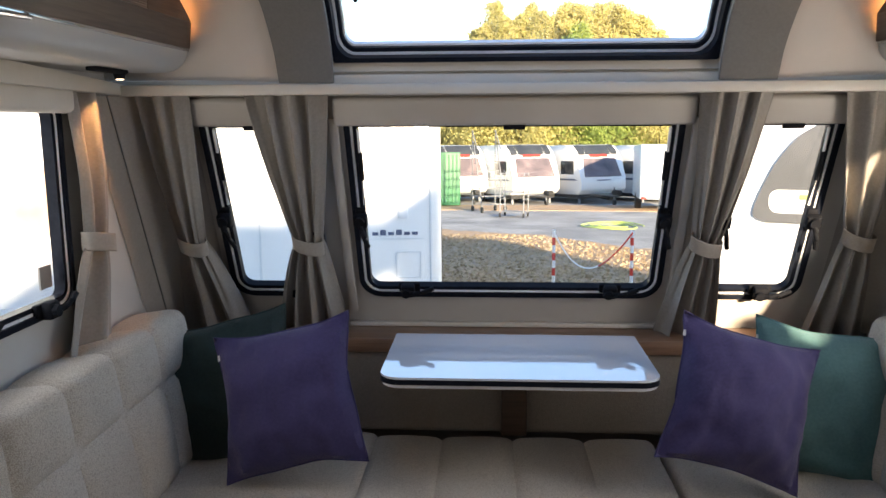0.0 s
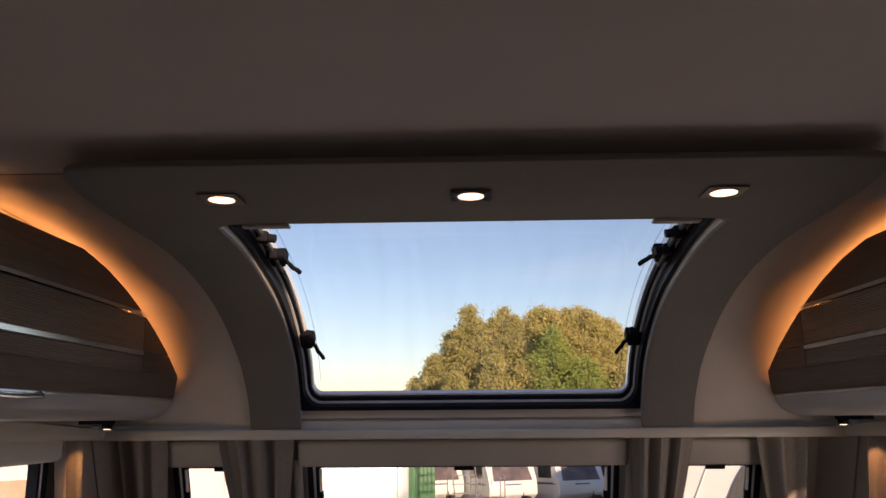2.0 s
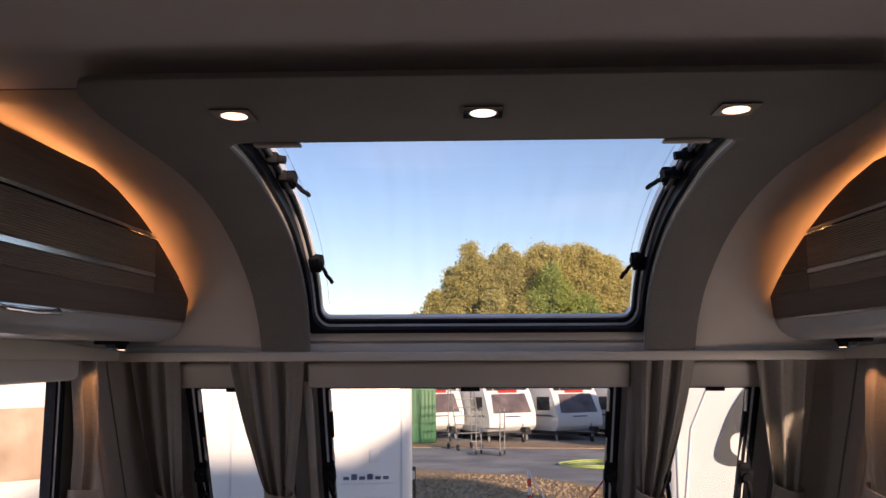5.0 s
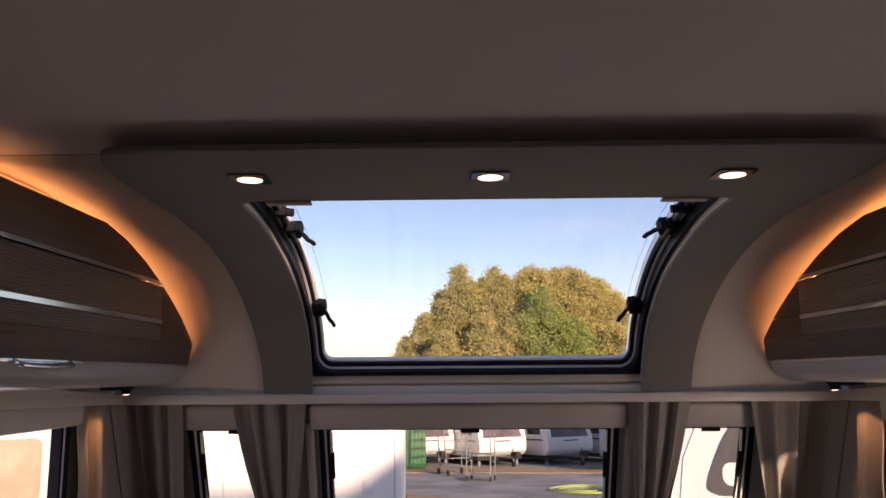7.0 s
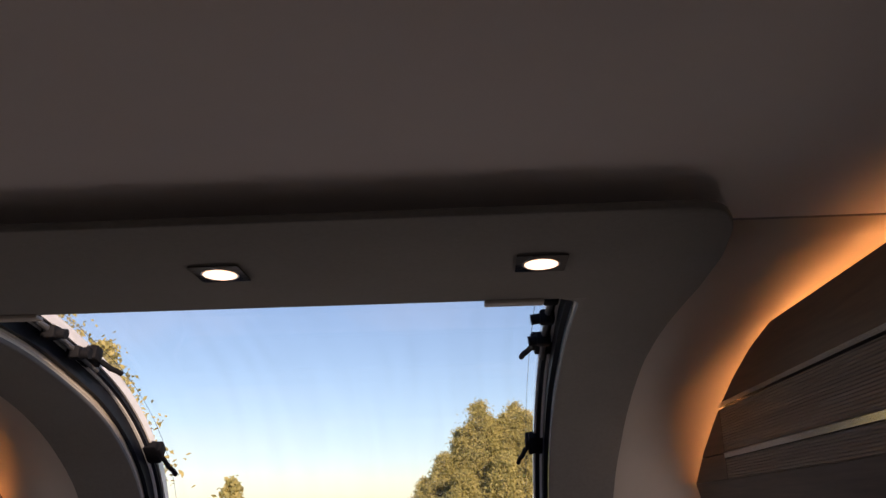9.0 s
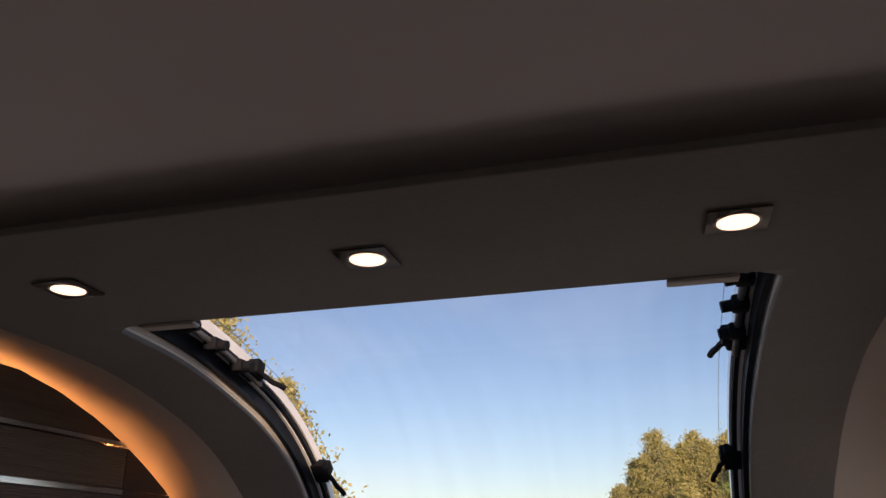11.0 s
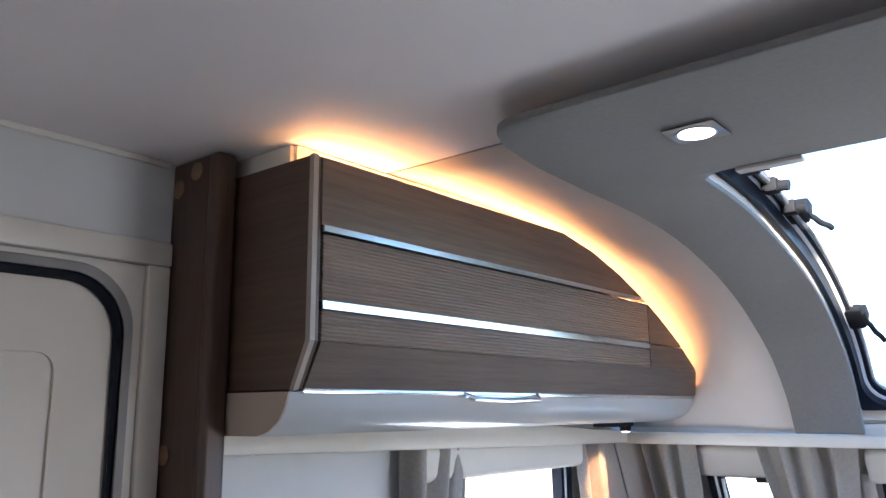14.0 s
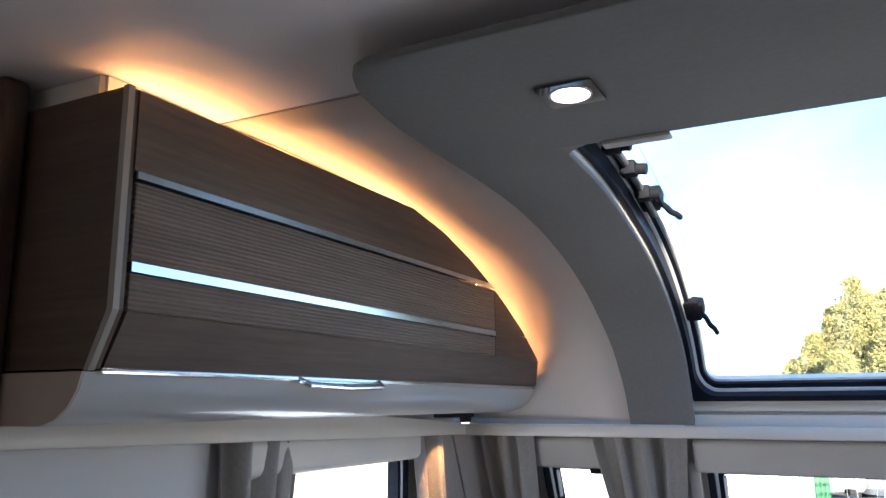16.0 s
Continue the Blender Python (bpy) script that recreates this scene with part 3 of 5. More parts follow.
# reveal between the overhead panel and the skylight frame
for x in (-0.5105, 0.5085):
    part("reveal", grid([[on_curve(x, 0.04 + 0.98 * k / 50, d) for d in (0.003, 0.05)] for k in range(51)]), M_CREAM, skylight, "pale reveal edge")
part("reveal", box(-0.51, 0.51, HEAD - 0.022, HEAD - 0.016, 1.927, 1.974), M_CREAM, skylight, "pale reveal edge", smooth=False)
for s in (-1, 1):
    sky_catch(s, 1.946)
    sky_catch(s, 1.781)
    stay = part("stay", tube([on_curve(s * 0.476, u, 0.056) for u in (0.60, 0.66, 0.72, 0.80, 0.88, 0.96)], 0.0065, 10), M_STAY, skylight, "grey telescopic stay")
    bm = bmesh.new()
    for u in (0.70, 0.80, 0.90):
        p = on_curve(s * 0.474, u, 0.052)
        merge(bm, box(p.x - 0.014, p.x + 0.014, p.y - 0.016, p.y + 0.016, p.z - 0.013, p.z + 0.013, 0.005))
        merge(bm, cyl(0.010, p, p - Vector((s * 0.030, 0, 0.004)), 12))
    part("stay_clamp", bm, M_PLASTIC, skylight, "black stay clamp")
    tagged(part("blind_tab", box(s * 0.448, s * 0.355, HEAD - 0.006, HEAD + 0.016, 1.9175, 1.9235, 0.002), M_FRONT), "small cream blind tab at the skylight corner", "trim", kind="structure")

# ---------------------------------------------------------------- lockers
CURVE_END = [(-0.80, 1.925), (-0.68, 1.903), (-0.56, 1.868), (-0.45, 1.826), (-0.367, 1.788), (-0.27, 1.738), (-0.19, 1.685), (-0.125, 1.64), (-0.108, 1.609)]
END_Z = [p[1] for p in CURVE_END][::-1]
END_Y = [p[0] for p in CURVE_END][::-1]


def end_y(z):
    return float(np.interp(z, END_Z, END_Y))


def strip(z0, z1, y0, y1=None, n=10):
    """A board outline on the locker's face between two heights; it ends on the curve or at y1."""
    right = []
    for k in range(n + 1):
        z = z0 + (z1 - z0) * k / n
        right.append((end_y(z) if y1 is None else min(y1, end_y(z)), z))
    return [(y0, z0), *right, (y0, z1)]


def locker(s):
    lk = thing("overhead_locker", "oak-look overhead locker with ribbed door and chrome strips, strip-lit", "overhead locker", "lockers along the walls")
    F = 0.865
    body = [(-1.434, 1.607), (-0.108, 1.607), *[(y - 0.006, z - 0.012) for y, z in CURVE_END[::-1]], (-1.434, 1.913)]
    bm = prism(body, "x", s * 0.904, s * 1.148)
    part("body", bm, M_WOOD, lk, smooth=False)
    end = [(F + 0.002, 1.925), (F + 0.002, 1.672), (0.897, 1.609), (1.078, 1.609), (1.15, 1.609), (1.15, 1.925)]
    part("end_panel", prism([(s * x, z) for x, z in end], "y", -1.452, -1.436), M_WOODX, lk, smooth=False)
    edge = [(F - 0.002, 1.926), (F - 0.002, 1.671), (0.894, 1.607), (0.902, 1.607), (F + 0.007, 1.672), (F + 0.007, 1.926)]
    part("edge_band", prism([(s * x, z) for x, z in edge], "y", -1.4535, -1.445), M_EDGE, lk, "pale edge band", smooth=False)
    x0, x1 = s * F, s * (F + 0.018)
    part("fascia", prism(strip(1.830, 1.925, -1.436, None, 24), "x", x0, x1), M_WOOD, lk, smooth=False)
    part("chrome_strip", prism(strip(1.820, 1.8285, -1.434), "x", s * (F - 0.004), x1), M_CHROME, lk, "slim chrome strip")
    door = part("door", prism(strip(1.7275, 1.8165, -1.432, -0.435), "x", x0, x1), M_WOODR, lk, "ribbed oak-look lift-up door", smooth=False)
    part("chrome_strip", prism(strip(1.7145, 1.7255, -1.432, -0.435), "x", s * (F - 0.002), x1), M_CHROME, door, "bright chrome strip")
    part("lower_rib_panel", prism(strip(1.672, 1.7125, -1.432, -0.435), "x", x0, x1), M_WOODR, door, smooth=False)
    part("fixed_panel", prism(strip(1.7265, 1.8165, -0.432), "x", x0, x1), M_WOOD, lk, smooth=False)
    part("fixed_panel", prism(strip(1.672, 1.7245, -0.432), "x", x0, x1), M_WOOD, lk, smooth=False)
    # sloping lower board
    a, b = end_y(1.672), end_y(1.612)
    bm = bmesh.new()
    ring_ = [(F, -1.432, 1.671), (F, a, 1.671), (0.896, b, 1.611), (0.896, -1.432, 1.611)]
    lo = [bm.verts.new((s * x, y, z)) for x, y, z in ring_]
    hi = [bm.verts.new((s * (x + 0.018), y, z)) for x, y, z in ring_]
    bm.faces.new(lo)
    bm.faces.new(hi)
    for k in range(4):
        bm.faces.new((lo[k], lo[(k + 1) % 4], hi[(k + 1) % 4], hi[k]))
    part("sloping_board", bm, M_WOOD, door, smooth=False)
    part("chrome_strip", box(s * 0.893, s * 0.905, -1.436, -0.122, 1.603, 1.6105, 0.002), M_CHROME, lk, "chrome lower edge")
    # pull handle
    bm = tube([(s * 0.896, -1.09, 1.606), (s * 0.882, -1.08, 1.598), (s * 0.880, -0.98, 1.595), (s * 0.882, -0.88, 1.598), (s * 0.896, -0.87, 1.606)], 0.005, 10)
    merge(bm, box(s * 0.884, s * 0.902, -1.10, -0.86, 1.600, 1.604, 0.001))
    part("handle", bm, M_CHROME, door, "curved chrome pull handle")
    # gloss base
    base = [(0.900, 1.606), (0.906, 1.587), (0.919, 1.568), (0.940, 1.554), (0.963, 1.5475), (1.15, 1.5475), (1.15, 1.606)]
    bm = bmesh.new()
    rows = []
    for y, k in ((-1.4525, 0), (-0.125, 0), (-0.090, 0.006), (-0.066, 0.020), (-0.054, 0.045)):
        rows.append([(s * min(x + k, 1.15), y, z + (0.4 * k if z < 1.6 else 0)) for x, z in base])
    vs = [[bm.verts.new(p) for p in row] for row in rows]
    for u, v in zip(vs[:-1], vs[1:]):
        for k in range(len(u)):
            j = (k + 1) % len(u)
            bm.faces.new((u[k], u[j], v[j], v[k]))
    bm.faces.new(vs[0])
    bm.faces.new(vs[-1])
    part("base", bm, M_GLOSS, lk, "gloss white curved base")
    part("base_end", prism([(s * x, z) for x, z in base], "y", -1.456, -1.4530), M_TAN, lk, "tan end of the base", smooth=False)
    # upstand between the locker and the lining
    under = [(-1.43, 1.916), *[(y, z - 0.012) for y, z in CURVE_END]]
    over = [(-1.43, 1.958), (-1.20, 1.957), *[p for p in arc(0.035, -1.15, 40) if p[1] > 1.66]]
    part("upstand", prism([*under, *over[::-1]], "x", s * 0.928, s * 0.934), M_CREAM, lk, "cream upstand behind the strip light", smooth=False)
    part("end_filler", box(s * 0.936, s * 1.148, -1.436, -1.428, 1.9255, 1.959), M_CREAM, lk, "cream filler under the ceiling", smooth=False)
    # strip light in the tray behind the fascia
    line = [(-1.425, 1.917), (-1.1, 1.917), *[(y - 0.004, z - 0.009) for y, z in CURVE_END[:-1]]]
    line = [(p.x, p.y) for p in smooth_curve([(y, z, 0) for y, z in line], 60)]
    part("strip_light", grid([[(s * x, y, z) for x in (0.904, 0.915)] for y, z in line]), M_LED, lk, "warm glowing strip light")
    return lk


for s in (-1, 1):
    locker(s)
    # reading lamp under the locker
    lamp = thing("reading_lamp", "small bronze reading lamp under the locker, switched on", "lamp", "reading lamps")
    bm = box(s * 1.03, s * 1.00, -0.42, -0.26, 1.537, 1.547, 0.003)
    merge(bm, cyl(0.016, (s * 1.015, -0.28, 1.539), (s * 1.015, -0.28, 1.524), 16, 0.012))
    part("base", bm, M_PLASTIC, lamp)
    part("lens", cyl(0.009, (s * 1.015, -0.28, 1.5245), (s * 1.015, -0.28, 1.522), 16), M_SPOT, lamp, "warm glowing lens")
    sp = new("reading_lamp_light", bpy.data.lights.new("reading_lamp_light", "SPOT"))
    sp.data.energy, sp.data.spot_size, sp.data.shadow_soft_size, sp.data.color = 0.95, radians(58), 0.01, (1.0, 0.52, 0.22)
    sp.matrix_world = look((s * 1.015, -0.28, 1.518), (s * 1.10, -0.265, 1.36))

# spot lamps in the overhead panel
M_BEZEL = mottled("polished_chrome", (0.22, 0.21, 0.20), (0.28, 0.27, 0.26), 0.06, 30, 300, 0.0, metal=1.0)
for x in (-0.43, 0.0, 0.43):
    spot = thing("recessed_spotlight", "square chrome recessed spotlight, lit warm white", "spotlight", "spotlights in the overhead panel")
    z = 1.9235
    bm = plate(rounded(x - 0.0335, x + 0.0335, -1.2335, -1.1665, 0.003, 3), [[(x + 0.0255 * math.cos(-a), -1.2 + 0.0255 * math.sin(-a)) for a in (2 * math.pi * k / 28 for k in range(28))]], 0.0015, 0.004)
    # lay the plate flat under the panel
    bm.transform(Matrix(((1, 0, 0, 0), (0, 0, 1, 0), (0, 1, 0, z - 0.005), (0, 0, 0, 1))))
    part("bezel", bm, M_BEZEL, spot, "square chrome bezel", smooth=False)
    part("rim", ring([(x + 0.0255 * math.cos(a), 0.0255 * math.sin(a)) for a in (2 * math.pi * k / 28 for k in range(28))],
                     [(x + 0.0225 * math.cos(a), 0.0225 * math.sin(a)) for a in (2 * math.pi * k / 28 for k in range(28))], 0.0018, 0.006), M_CHROME, spot,
         m=Matrix(((1, 0, 0, 0), (0, 0, 1, -1.2), (0, 1, 0, z - 0.006), (0, 0, 0, 1))))
    part("lens", cyl(0.0222, (x, -1.2, z - 0.0045), (x, -1.2, z - 0.0015), 28), M_SPOT, spot, "glowing warm white lens")

# ---------------------------------------------------------------- post and door
post = thing("partition_post", "dark oak-look upright partition board with round caps", "partition")
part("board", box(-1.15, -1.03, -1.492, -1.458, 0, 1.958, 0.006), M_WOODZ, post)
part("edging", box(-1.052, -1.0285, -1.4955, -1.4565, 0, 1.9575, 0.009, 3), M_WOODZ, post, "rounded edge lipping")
for x, z in ((-1.128, 1.915), (-1.083, 1.935), (-1.128, 1.52)):
    part("screw_cap", cyl(0.014, (x, -1.492, z), (x, -1.494, z), 20), M_LEDGE, post, "round wood-tone cap")

door = thing("door_1", "closed cream entrance door with dark seal and rounded corners", "door", kind="structure")
part("panel", plate(rounded(-2.125, -1.567, 0.05, 1.763, 0.08, 8), [], 0.004, 0.028), M_DOOR, door, m=LEFT)
inner = rounded(-2.06, -1.640, 0.30, 1.668, 0.03, 8)
part("moulding", ring(inner, rounded(-2.052, -1.648, 0.308, 1.660, 0.025, 8), -0.001, 0.006), M_DOOR, door, "pressed rectangular moulding", m=LEFT)
part("seal", tube([(x, 0.0, z) for x, z in rounded(-2.13, -1.562, 0.05, 1.768, 0.085, 10)], 0.009, 8, True), M_RUBBER, door, "black rubber door seal", m=LEFT)
part("seal_lip", ring(rounded(-2.146, -1.546, 0.03, 1.785, 0.09, 10), rounded(-2.134, -1.558, 0.045, 1.772, 0.085, 10), -0.010, 0.004), M_GASKET, door, "grey gasket", m=LEFT)
part("architrave", box(-1.531, -1.495, -0.016, 0, 0, 1.794, 0.003), M_CREAM, door, "cream door frame", m=LEFT)
part("architrave", box(-2.25, -1.495, -0.019, 0, 1.7945, 1.83, 0.003), M_CREAM, door, "cream door frame head", m=LEFT)
part("inner_frame", ring(rounded(-2.16, -1.532, 0.02, 1.793, 0.004, 10), rounded(-2.147, -1.545, 0.03, 1.786, 0.09, 10), -0.007, 0), M_CREAM, door, m=LEFT)
for s in (-1, 1):
    tagged(part("trim", box(s * 1.15, s * 1.141, BACK, -1.5, 1.951, 1.96, 0.002), M_CREAM), "slim cream cove strip under the ceiling", "trim", kind="structure")
tagged(part("trim", box(-1.09, -0.66, -1.239, -1.236, 1.9585, 1.9605), M_GASKET), "thin joint between ceiling and lining", "trim", kind="structure")
tagged(part("trim", box(0.66, 1.09, -1.239, -1.236, 1.9585, 1.9605), M_GASKET), "thin joint between ceiling and lining", "trim", kind="structure")

# ---------------------------------------------------------------- curtains
def curtain(m, top, tie, low, z_top, z_tie, z_low, pleats, seed, depth=0.045, tied=True):
    c = thing("curtain", "taupe pleated curtain gathered by a pale tieback", "curtain", "curtains at the windows")
    rnd = random.Random(seed)
    ph = [rnd.uniform(0, 6.28) for _ in range(4)]
    rows, n, h = [], 72, 46
    kt = (z_top - z_tie) / (z_top - z_low)
    for k in range(h + 1):
        v = k / h
        if v < kt:
            t = (v / kt) ** 1.25
            a, b = (top[i] + (tie[i] - top[i]) * t for i in (0, 1))
            amp = 0.019 - 0.004 * t
        else:
            t = ((v - kt) / (1 - kt)) ** 0.75
            a, b = (tie[i] + (low[i] - tie[i]) * t for i in (0, 1))
            amp = 0.015 + 0.020 * t
        z = z_top + (z_low - z_top) * v
        pinch = math.exp(-((v - kt) / 0.07) ** 2)
        row = []
        for i in range(n + 1):
            u = i / n
            w = math.sin(2 * math.pi * pleats * u + ph[0] + 0.5 * math.sin(3 * v + ph[1]))
            w2 = math.sin(2 * math.pi * pleats * 1.7 * u + ph[2] + 2.2 * v)
            w3 = math.sin(2 * math.pi * pleats * 3.1 * u + ph[3] + 5 * math.sin(2.5 * v)) * math.exp(-((v - kt) / 0.22) ** 2)
            fold = math.copysign(abs(w) ** 0.75, w) + 0.32 * w2 + 0.28 * w3 + 0.45 * noise.noise(Vector((u * 4, v * 3, seed)))
            bow = math.sin(math.pi * u) * 0.02 * (1 - 0.3 * pinch)
            x = a + (b - a) * u + 0.006 * math.sin(2 * math.pi * pleats * u + ph[3])
            near = 0.02 * max(0.0, 1 - v / 0.3)
            row.append((x, min(near - depth - 0.8 * amp * fold - bow, -0.006), z + 0.006 * w2 * (k == h) - 0.010 * max(0.0, 1 - v / 0.045) * (0.5 + 0.5 * w)))
        rows.append(row)
    cloth = part("cloth", grid(rows), M_CURTAIN, c, m=m)
    thicken(cloth, 0.0015, 0)
    if tied:
        rr = []
        ca, cb = (tie[0] + tie[1]) / 2, (tie[1] - tie[0]) / 2 + 0.006
        for dz in (-0.024, -0.020, 0.0, 0.020, 0.024):
            g = 0.0 if abs(dz) > 0.025 else 0.004
            rr.append([(ca + (cb + g) * math.cos(q), -depth - 0.010 - (0.026 + g) * math.sin(q), z_tie + dz - 0.012 * math.cos(q)) for q in (2 * math.pi * j / 36 for j in range(36))])
        band = part("tieback", grid(rr, True), M_TIE, c, "pale fabric tieback", m=m)
        thicken(band, 0.002, 0)
    return c


zt, zi, zl = slope(1.530), slope(1.08), slope(0.752)
curtain(FRONT, (-0.757, -0.54), (-0.675, -0.603), (-0.775, -0.555), zt, zi, zl, 3.6, 3, 0.066)
curtain(FRONT, (0.475, 0.665), (0.515, 0.587), (0.44, 0.625), zt, zi, zl, 3.4, 5, 0.066)
curtain(FRONT, (-1.06, -0.925), (-1.03, -0.965), (-1.075, -0.87), zt, slope(1.075), zl, 2.4, 8, 0.066)
curtain(FRONT, (0.845, 1.03), (0.945, 1.02), (0.905, 1.08), zt, slope(1.10), zl, 2.6, 11, 0.066)
curtain(LEFT, (-0.35, -0.19), (-0.33, -0.215), (-0.50, -0.20), 1.508, 1.11, 0.80, 1.5, 13, 0.035)
curtain(LEFT, (-1.00, -0.78), (-1.02, -0.92), (-1.06, -0.86), 1.526, 1.11, 0.84, 3.6, 17, 0.035)
curtain(RIGHT, (0.17, 0.33), (0.20, 0.325), (0.18, 0.42), 1.508, 1.11, 0.80, 1.5, 19, 0.035)
curtain(RIGHT, (0.78, 1.00), (0.92, 1.02), (0.86, 1.06), 1.526, 1.11, 0.84, 3.6, 23, 0.035)

# ---------------------------------------------------------------- lounge
ledge = thing("front_ledge", "brown wood-look ledge under the front windows", "ledge")
part("top", box(-1.02, 1.02, 0.13, 0.30, 0.722, 0.742, 0.003), M_LEDGE, ledge)
part("lip", box(-1.02, 1.02, 0.120, 0.1295, 0.700, 0.744, 0.003), M_LEDGE, ledge)
part("cable_trunking", box(-0.55, 0.52, 0.275, 0.296, 0.7425, 0.757, 0.003), M_CREAM, ledge, "cream trunking strip")
for x in (-0.47, -0.02, 0.35):
    part("clip", box(x - 0.012, x + 0.012, 0.268, 0.2745, 0.744, 0.756, 0.002), M_CREAM, ledge, "small cream clip")

table = thing("fold_out_table", "pale blue-white gloss table top with dark rounded edge", "table")
top_loop = [(x, y) for x, y in rounded(-0.375, 0.355, -0.305, 0.115, 0.055, 8, 0.006)]
part("tabletop", prism(top_loop, "z", 0.757, 0.763), M_TABLE, table, smooth=False)
part("edge", prism([(x * 1.004, -0.095 + (y + 0.095) * 1.006) for x, y in top_loop], "z", 0.743, 0.7565), M_RUBBER, table, "dark edge band")
part("underside", prism([(x * 0.99, -0.095 + (y + 0.095) * 0.98) for x, y in top_loop], "z", 0.733, 0.7425), M_SILVER, table, "pale lower board")
part("bracket", box(-0.05, 0.03, -0.20, 0.10, 0.700, 0.732, 0.006), M_WOODX, table)
part("support", box(-0.05, 0.03, 0.07, 0.117, 0.45, 0.699, 0.006), M_WOODX, table)


def cushion(w, d, h, nx, nz, puff=0.024, r=0.03, split=0.5):
    """An upholstered block, w wide in x, h high in z, d deep in y, its front at -y drawn in by seams."""
    bm = bmesh.new()
    bmesh.ops.create_cube(bm, size=1, matrix=Matrix.Diagonal((w, d, h, 1)))
    bmesh.ops.bevel(bm, geom=list(bm.edges), offset=r, segments=4, profile=0.5, affect="EDGES")
    cuts = 14
    for axis, size, n in ((0, w, max(nx * cuts, 8)), (2, h, max(nz * cuts, 8))):
        for k in range(1, n):
            co, no = [0, 0, 0], [0, 0, 0]
            co[axis], no[axis] = -size / 2 + size * k / n, 1
            bmesh.ops.bisect_plane(bm, geom=list(bm.verts) + list(bm.edges) + list(bm.faces), plane_co=co, plane_no=no)
    for v in bm.verts:
        a = abs(math.sin(math.pi * nx * (v.co.x / w + 0.5))) ** 0.32 if nx > 1 else 1
        up = float(np.interp(v.co.z / h + 0.5, (0, split, 1), (0, 0.5, 1)))
        b = abs(math.sin(math.pi * nz * up)) ** 0.32 if nz > 1 else 1
        g = puff * (a * b - 1) + 0.003 * noise.noise(v.co * 7)
        if v.co.y < -d / 2 + r * 1.01:
            v.co.y -= g
        if v.co.z > h / 2 - r * 1.01:
            v.co.z += 0.7 * puff * (a - 1)
    return bm


for s in (-1, 1):
    back = thing("back_cushion", "beige woven sofa back cushion with tufted seams", "cushion", "sofa cushions")
    part("cover", cushion(2.025, 0.17, 0.44, 9, 2, split=17 / 28), M_SEAT, back, m=pose(s * 1.04, -1.010, 0.650, -8 * 1, 0, -90 * s))
    seat = thing("seat_cushion", "beige woven sofa seat cushion", "cushion", "sofa cushions")
    part("cover", cushion(1.98, 0.16, 0.68, 9, 2, 0.010), M_SEAT, seat, m=pose(s * 0.77, -0.885, 0.375, -90, 0, -90 * s) )
    base = thing("sofa_base", "oak-look sofa base under the cushions", "sofa base", "sofa bases")
    part("box", box(s * 1.148, s * 0.44, -1.87, 0.10, 0.0, 0.292, 0.004), M_WOOD, base)
front_seat = thing("seat_cushion", "beige woven seat cushion with four channels under the table", "cushion", "sofa cushions")
part("cover", cushion(0.87, 0.16, 0.52, 4, 1, 0.012), M_SEAT, front_seat, m=pose(-0.014, -0.175, 0.372, -90, 0, 0))
base = thing("sofa_base", "oak-look base of the middle seat", "sofa base", "sofa bases")
part("box", box(-0.43, 0.43, -0.42, 0.08, 0.0, 0.290, 0.004), M_WOODX, base)
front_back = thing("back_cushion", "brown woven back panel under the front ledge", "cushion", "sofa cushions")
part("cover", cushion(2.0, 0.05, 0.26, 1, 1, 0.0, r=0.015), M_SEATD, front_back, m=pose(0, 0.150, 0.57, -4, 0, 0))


def pillow(name, label, mat, w, t, m, seed):
    """A square scatter cushion with pointed corners and soft creases."""
    p = thing(name, label, "scatter cushion", "scatter cushions")
    n, rows_f, rows_b = 30, [], []
    for side, rows in ((-1, rows_f), (1, rows_b)):
        for j in range(n + 1):
            row = []
            for i in range(n + 1):
                u, v = 2 * i / n - 1, 2 * j / n - 1
                pin = 1 - (0.11 + 0.05 * noise.noise(Vector((u * 1.5, seed, v)))) * (1 - u * u) * v * v
                pin2 = 1 - (0.11 + 0.05 * noise.noise(Vector((u, seed + 2, v * 1.5)))) * (1 - v * v) * u * u
                th = ((1 - abs(u) ** 2.2) * (1 - abs(v) ** 2.2)) ** 0.62
                cr = 0.020 * noise.noise(Vector((u * 1.7, v * 1.7, seed))) + 0.010 * noise.noise(Vector((u * 4.5, v * 3.0, seed + 3))) + 0.006 * noise.noise(Vector((u * 9, v * 5, seed + 5))) + 0.009 * (u * v) ** 2 * math.sin(9 * (abs(u) - abs(v)) + seed)
                row.append((u * w / 2 * pin2, side * (t / 2 * th) + cr * (th > 0.02), v * w / 2 * pin))
            rows.append(row)
    bm = grid(rows_f)
    merge(bm, grid(rows_b))
    bmesh.ops.remove_doubles(bm, verts=bm.verts, dist=0.0008)
    cover = part("cover", bm, mat, p, m=m)
    loop = [rows_f[0][i] for i in range(n)] + [rows_f[j][n] for j in range(n)] + [rows_f[n][n - i] for i in range(n)] + [rows_f[n - j][0] for j in range(n)]
    part("seam", tube(loop, 0.0028, 6, True), mat, p, "stitched edge seam", m=m)
    part("tag", box(-w * 0.478, -w * 0.442, -0.004, -0.001, w * 0.33, w * 0.37), M_WHITEC, p, "small white sewn label", smooth=False, m=m)
    return p


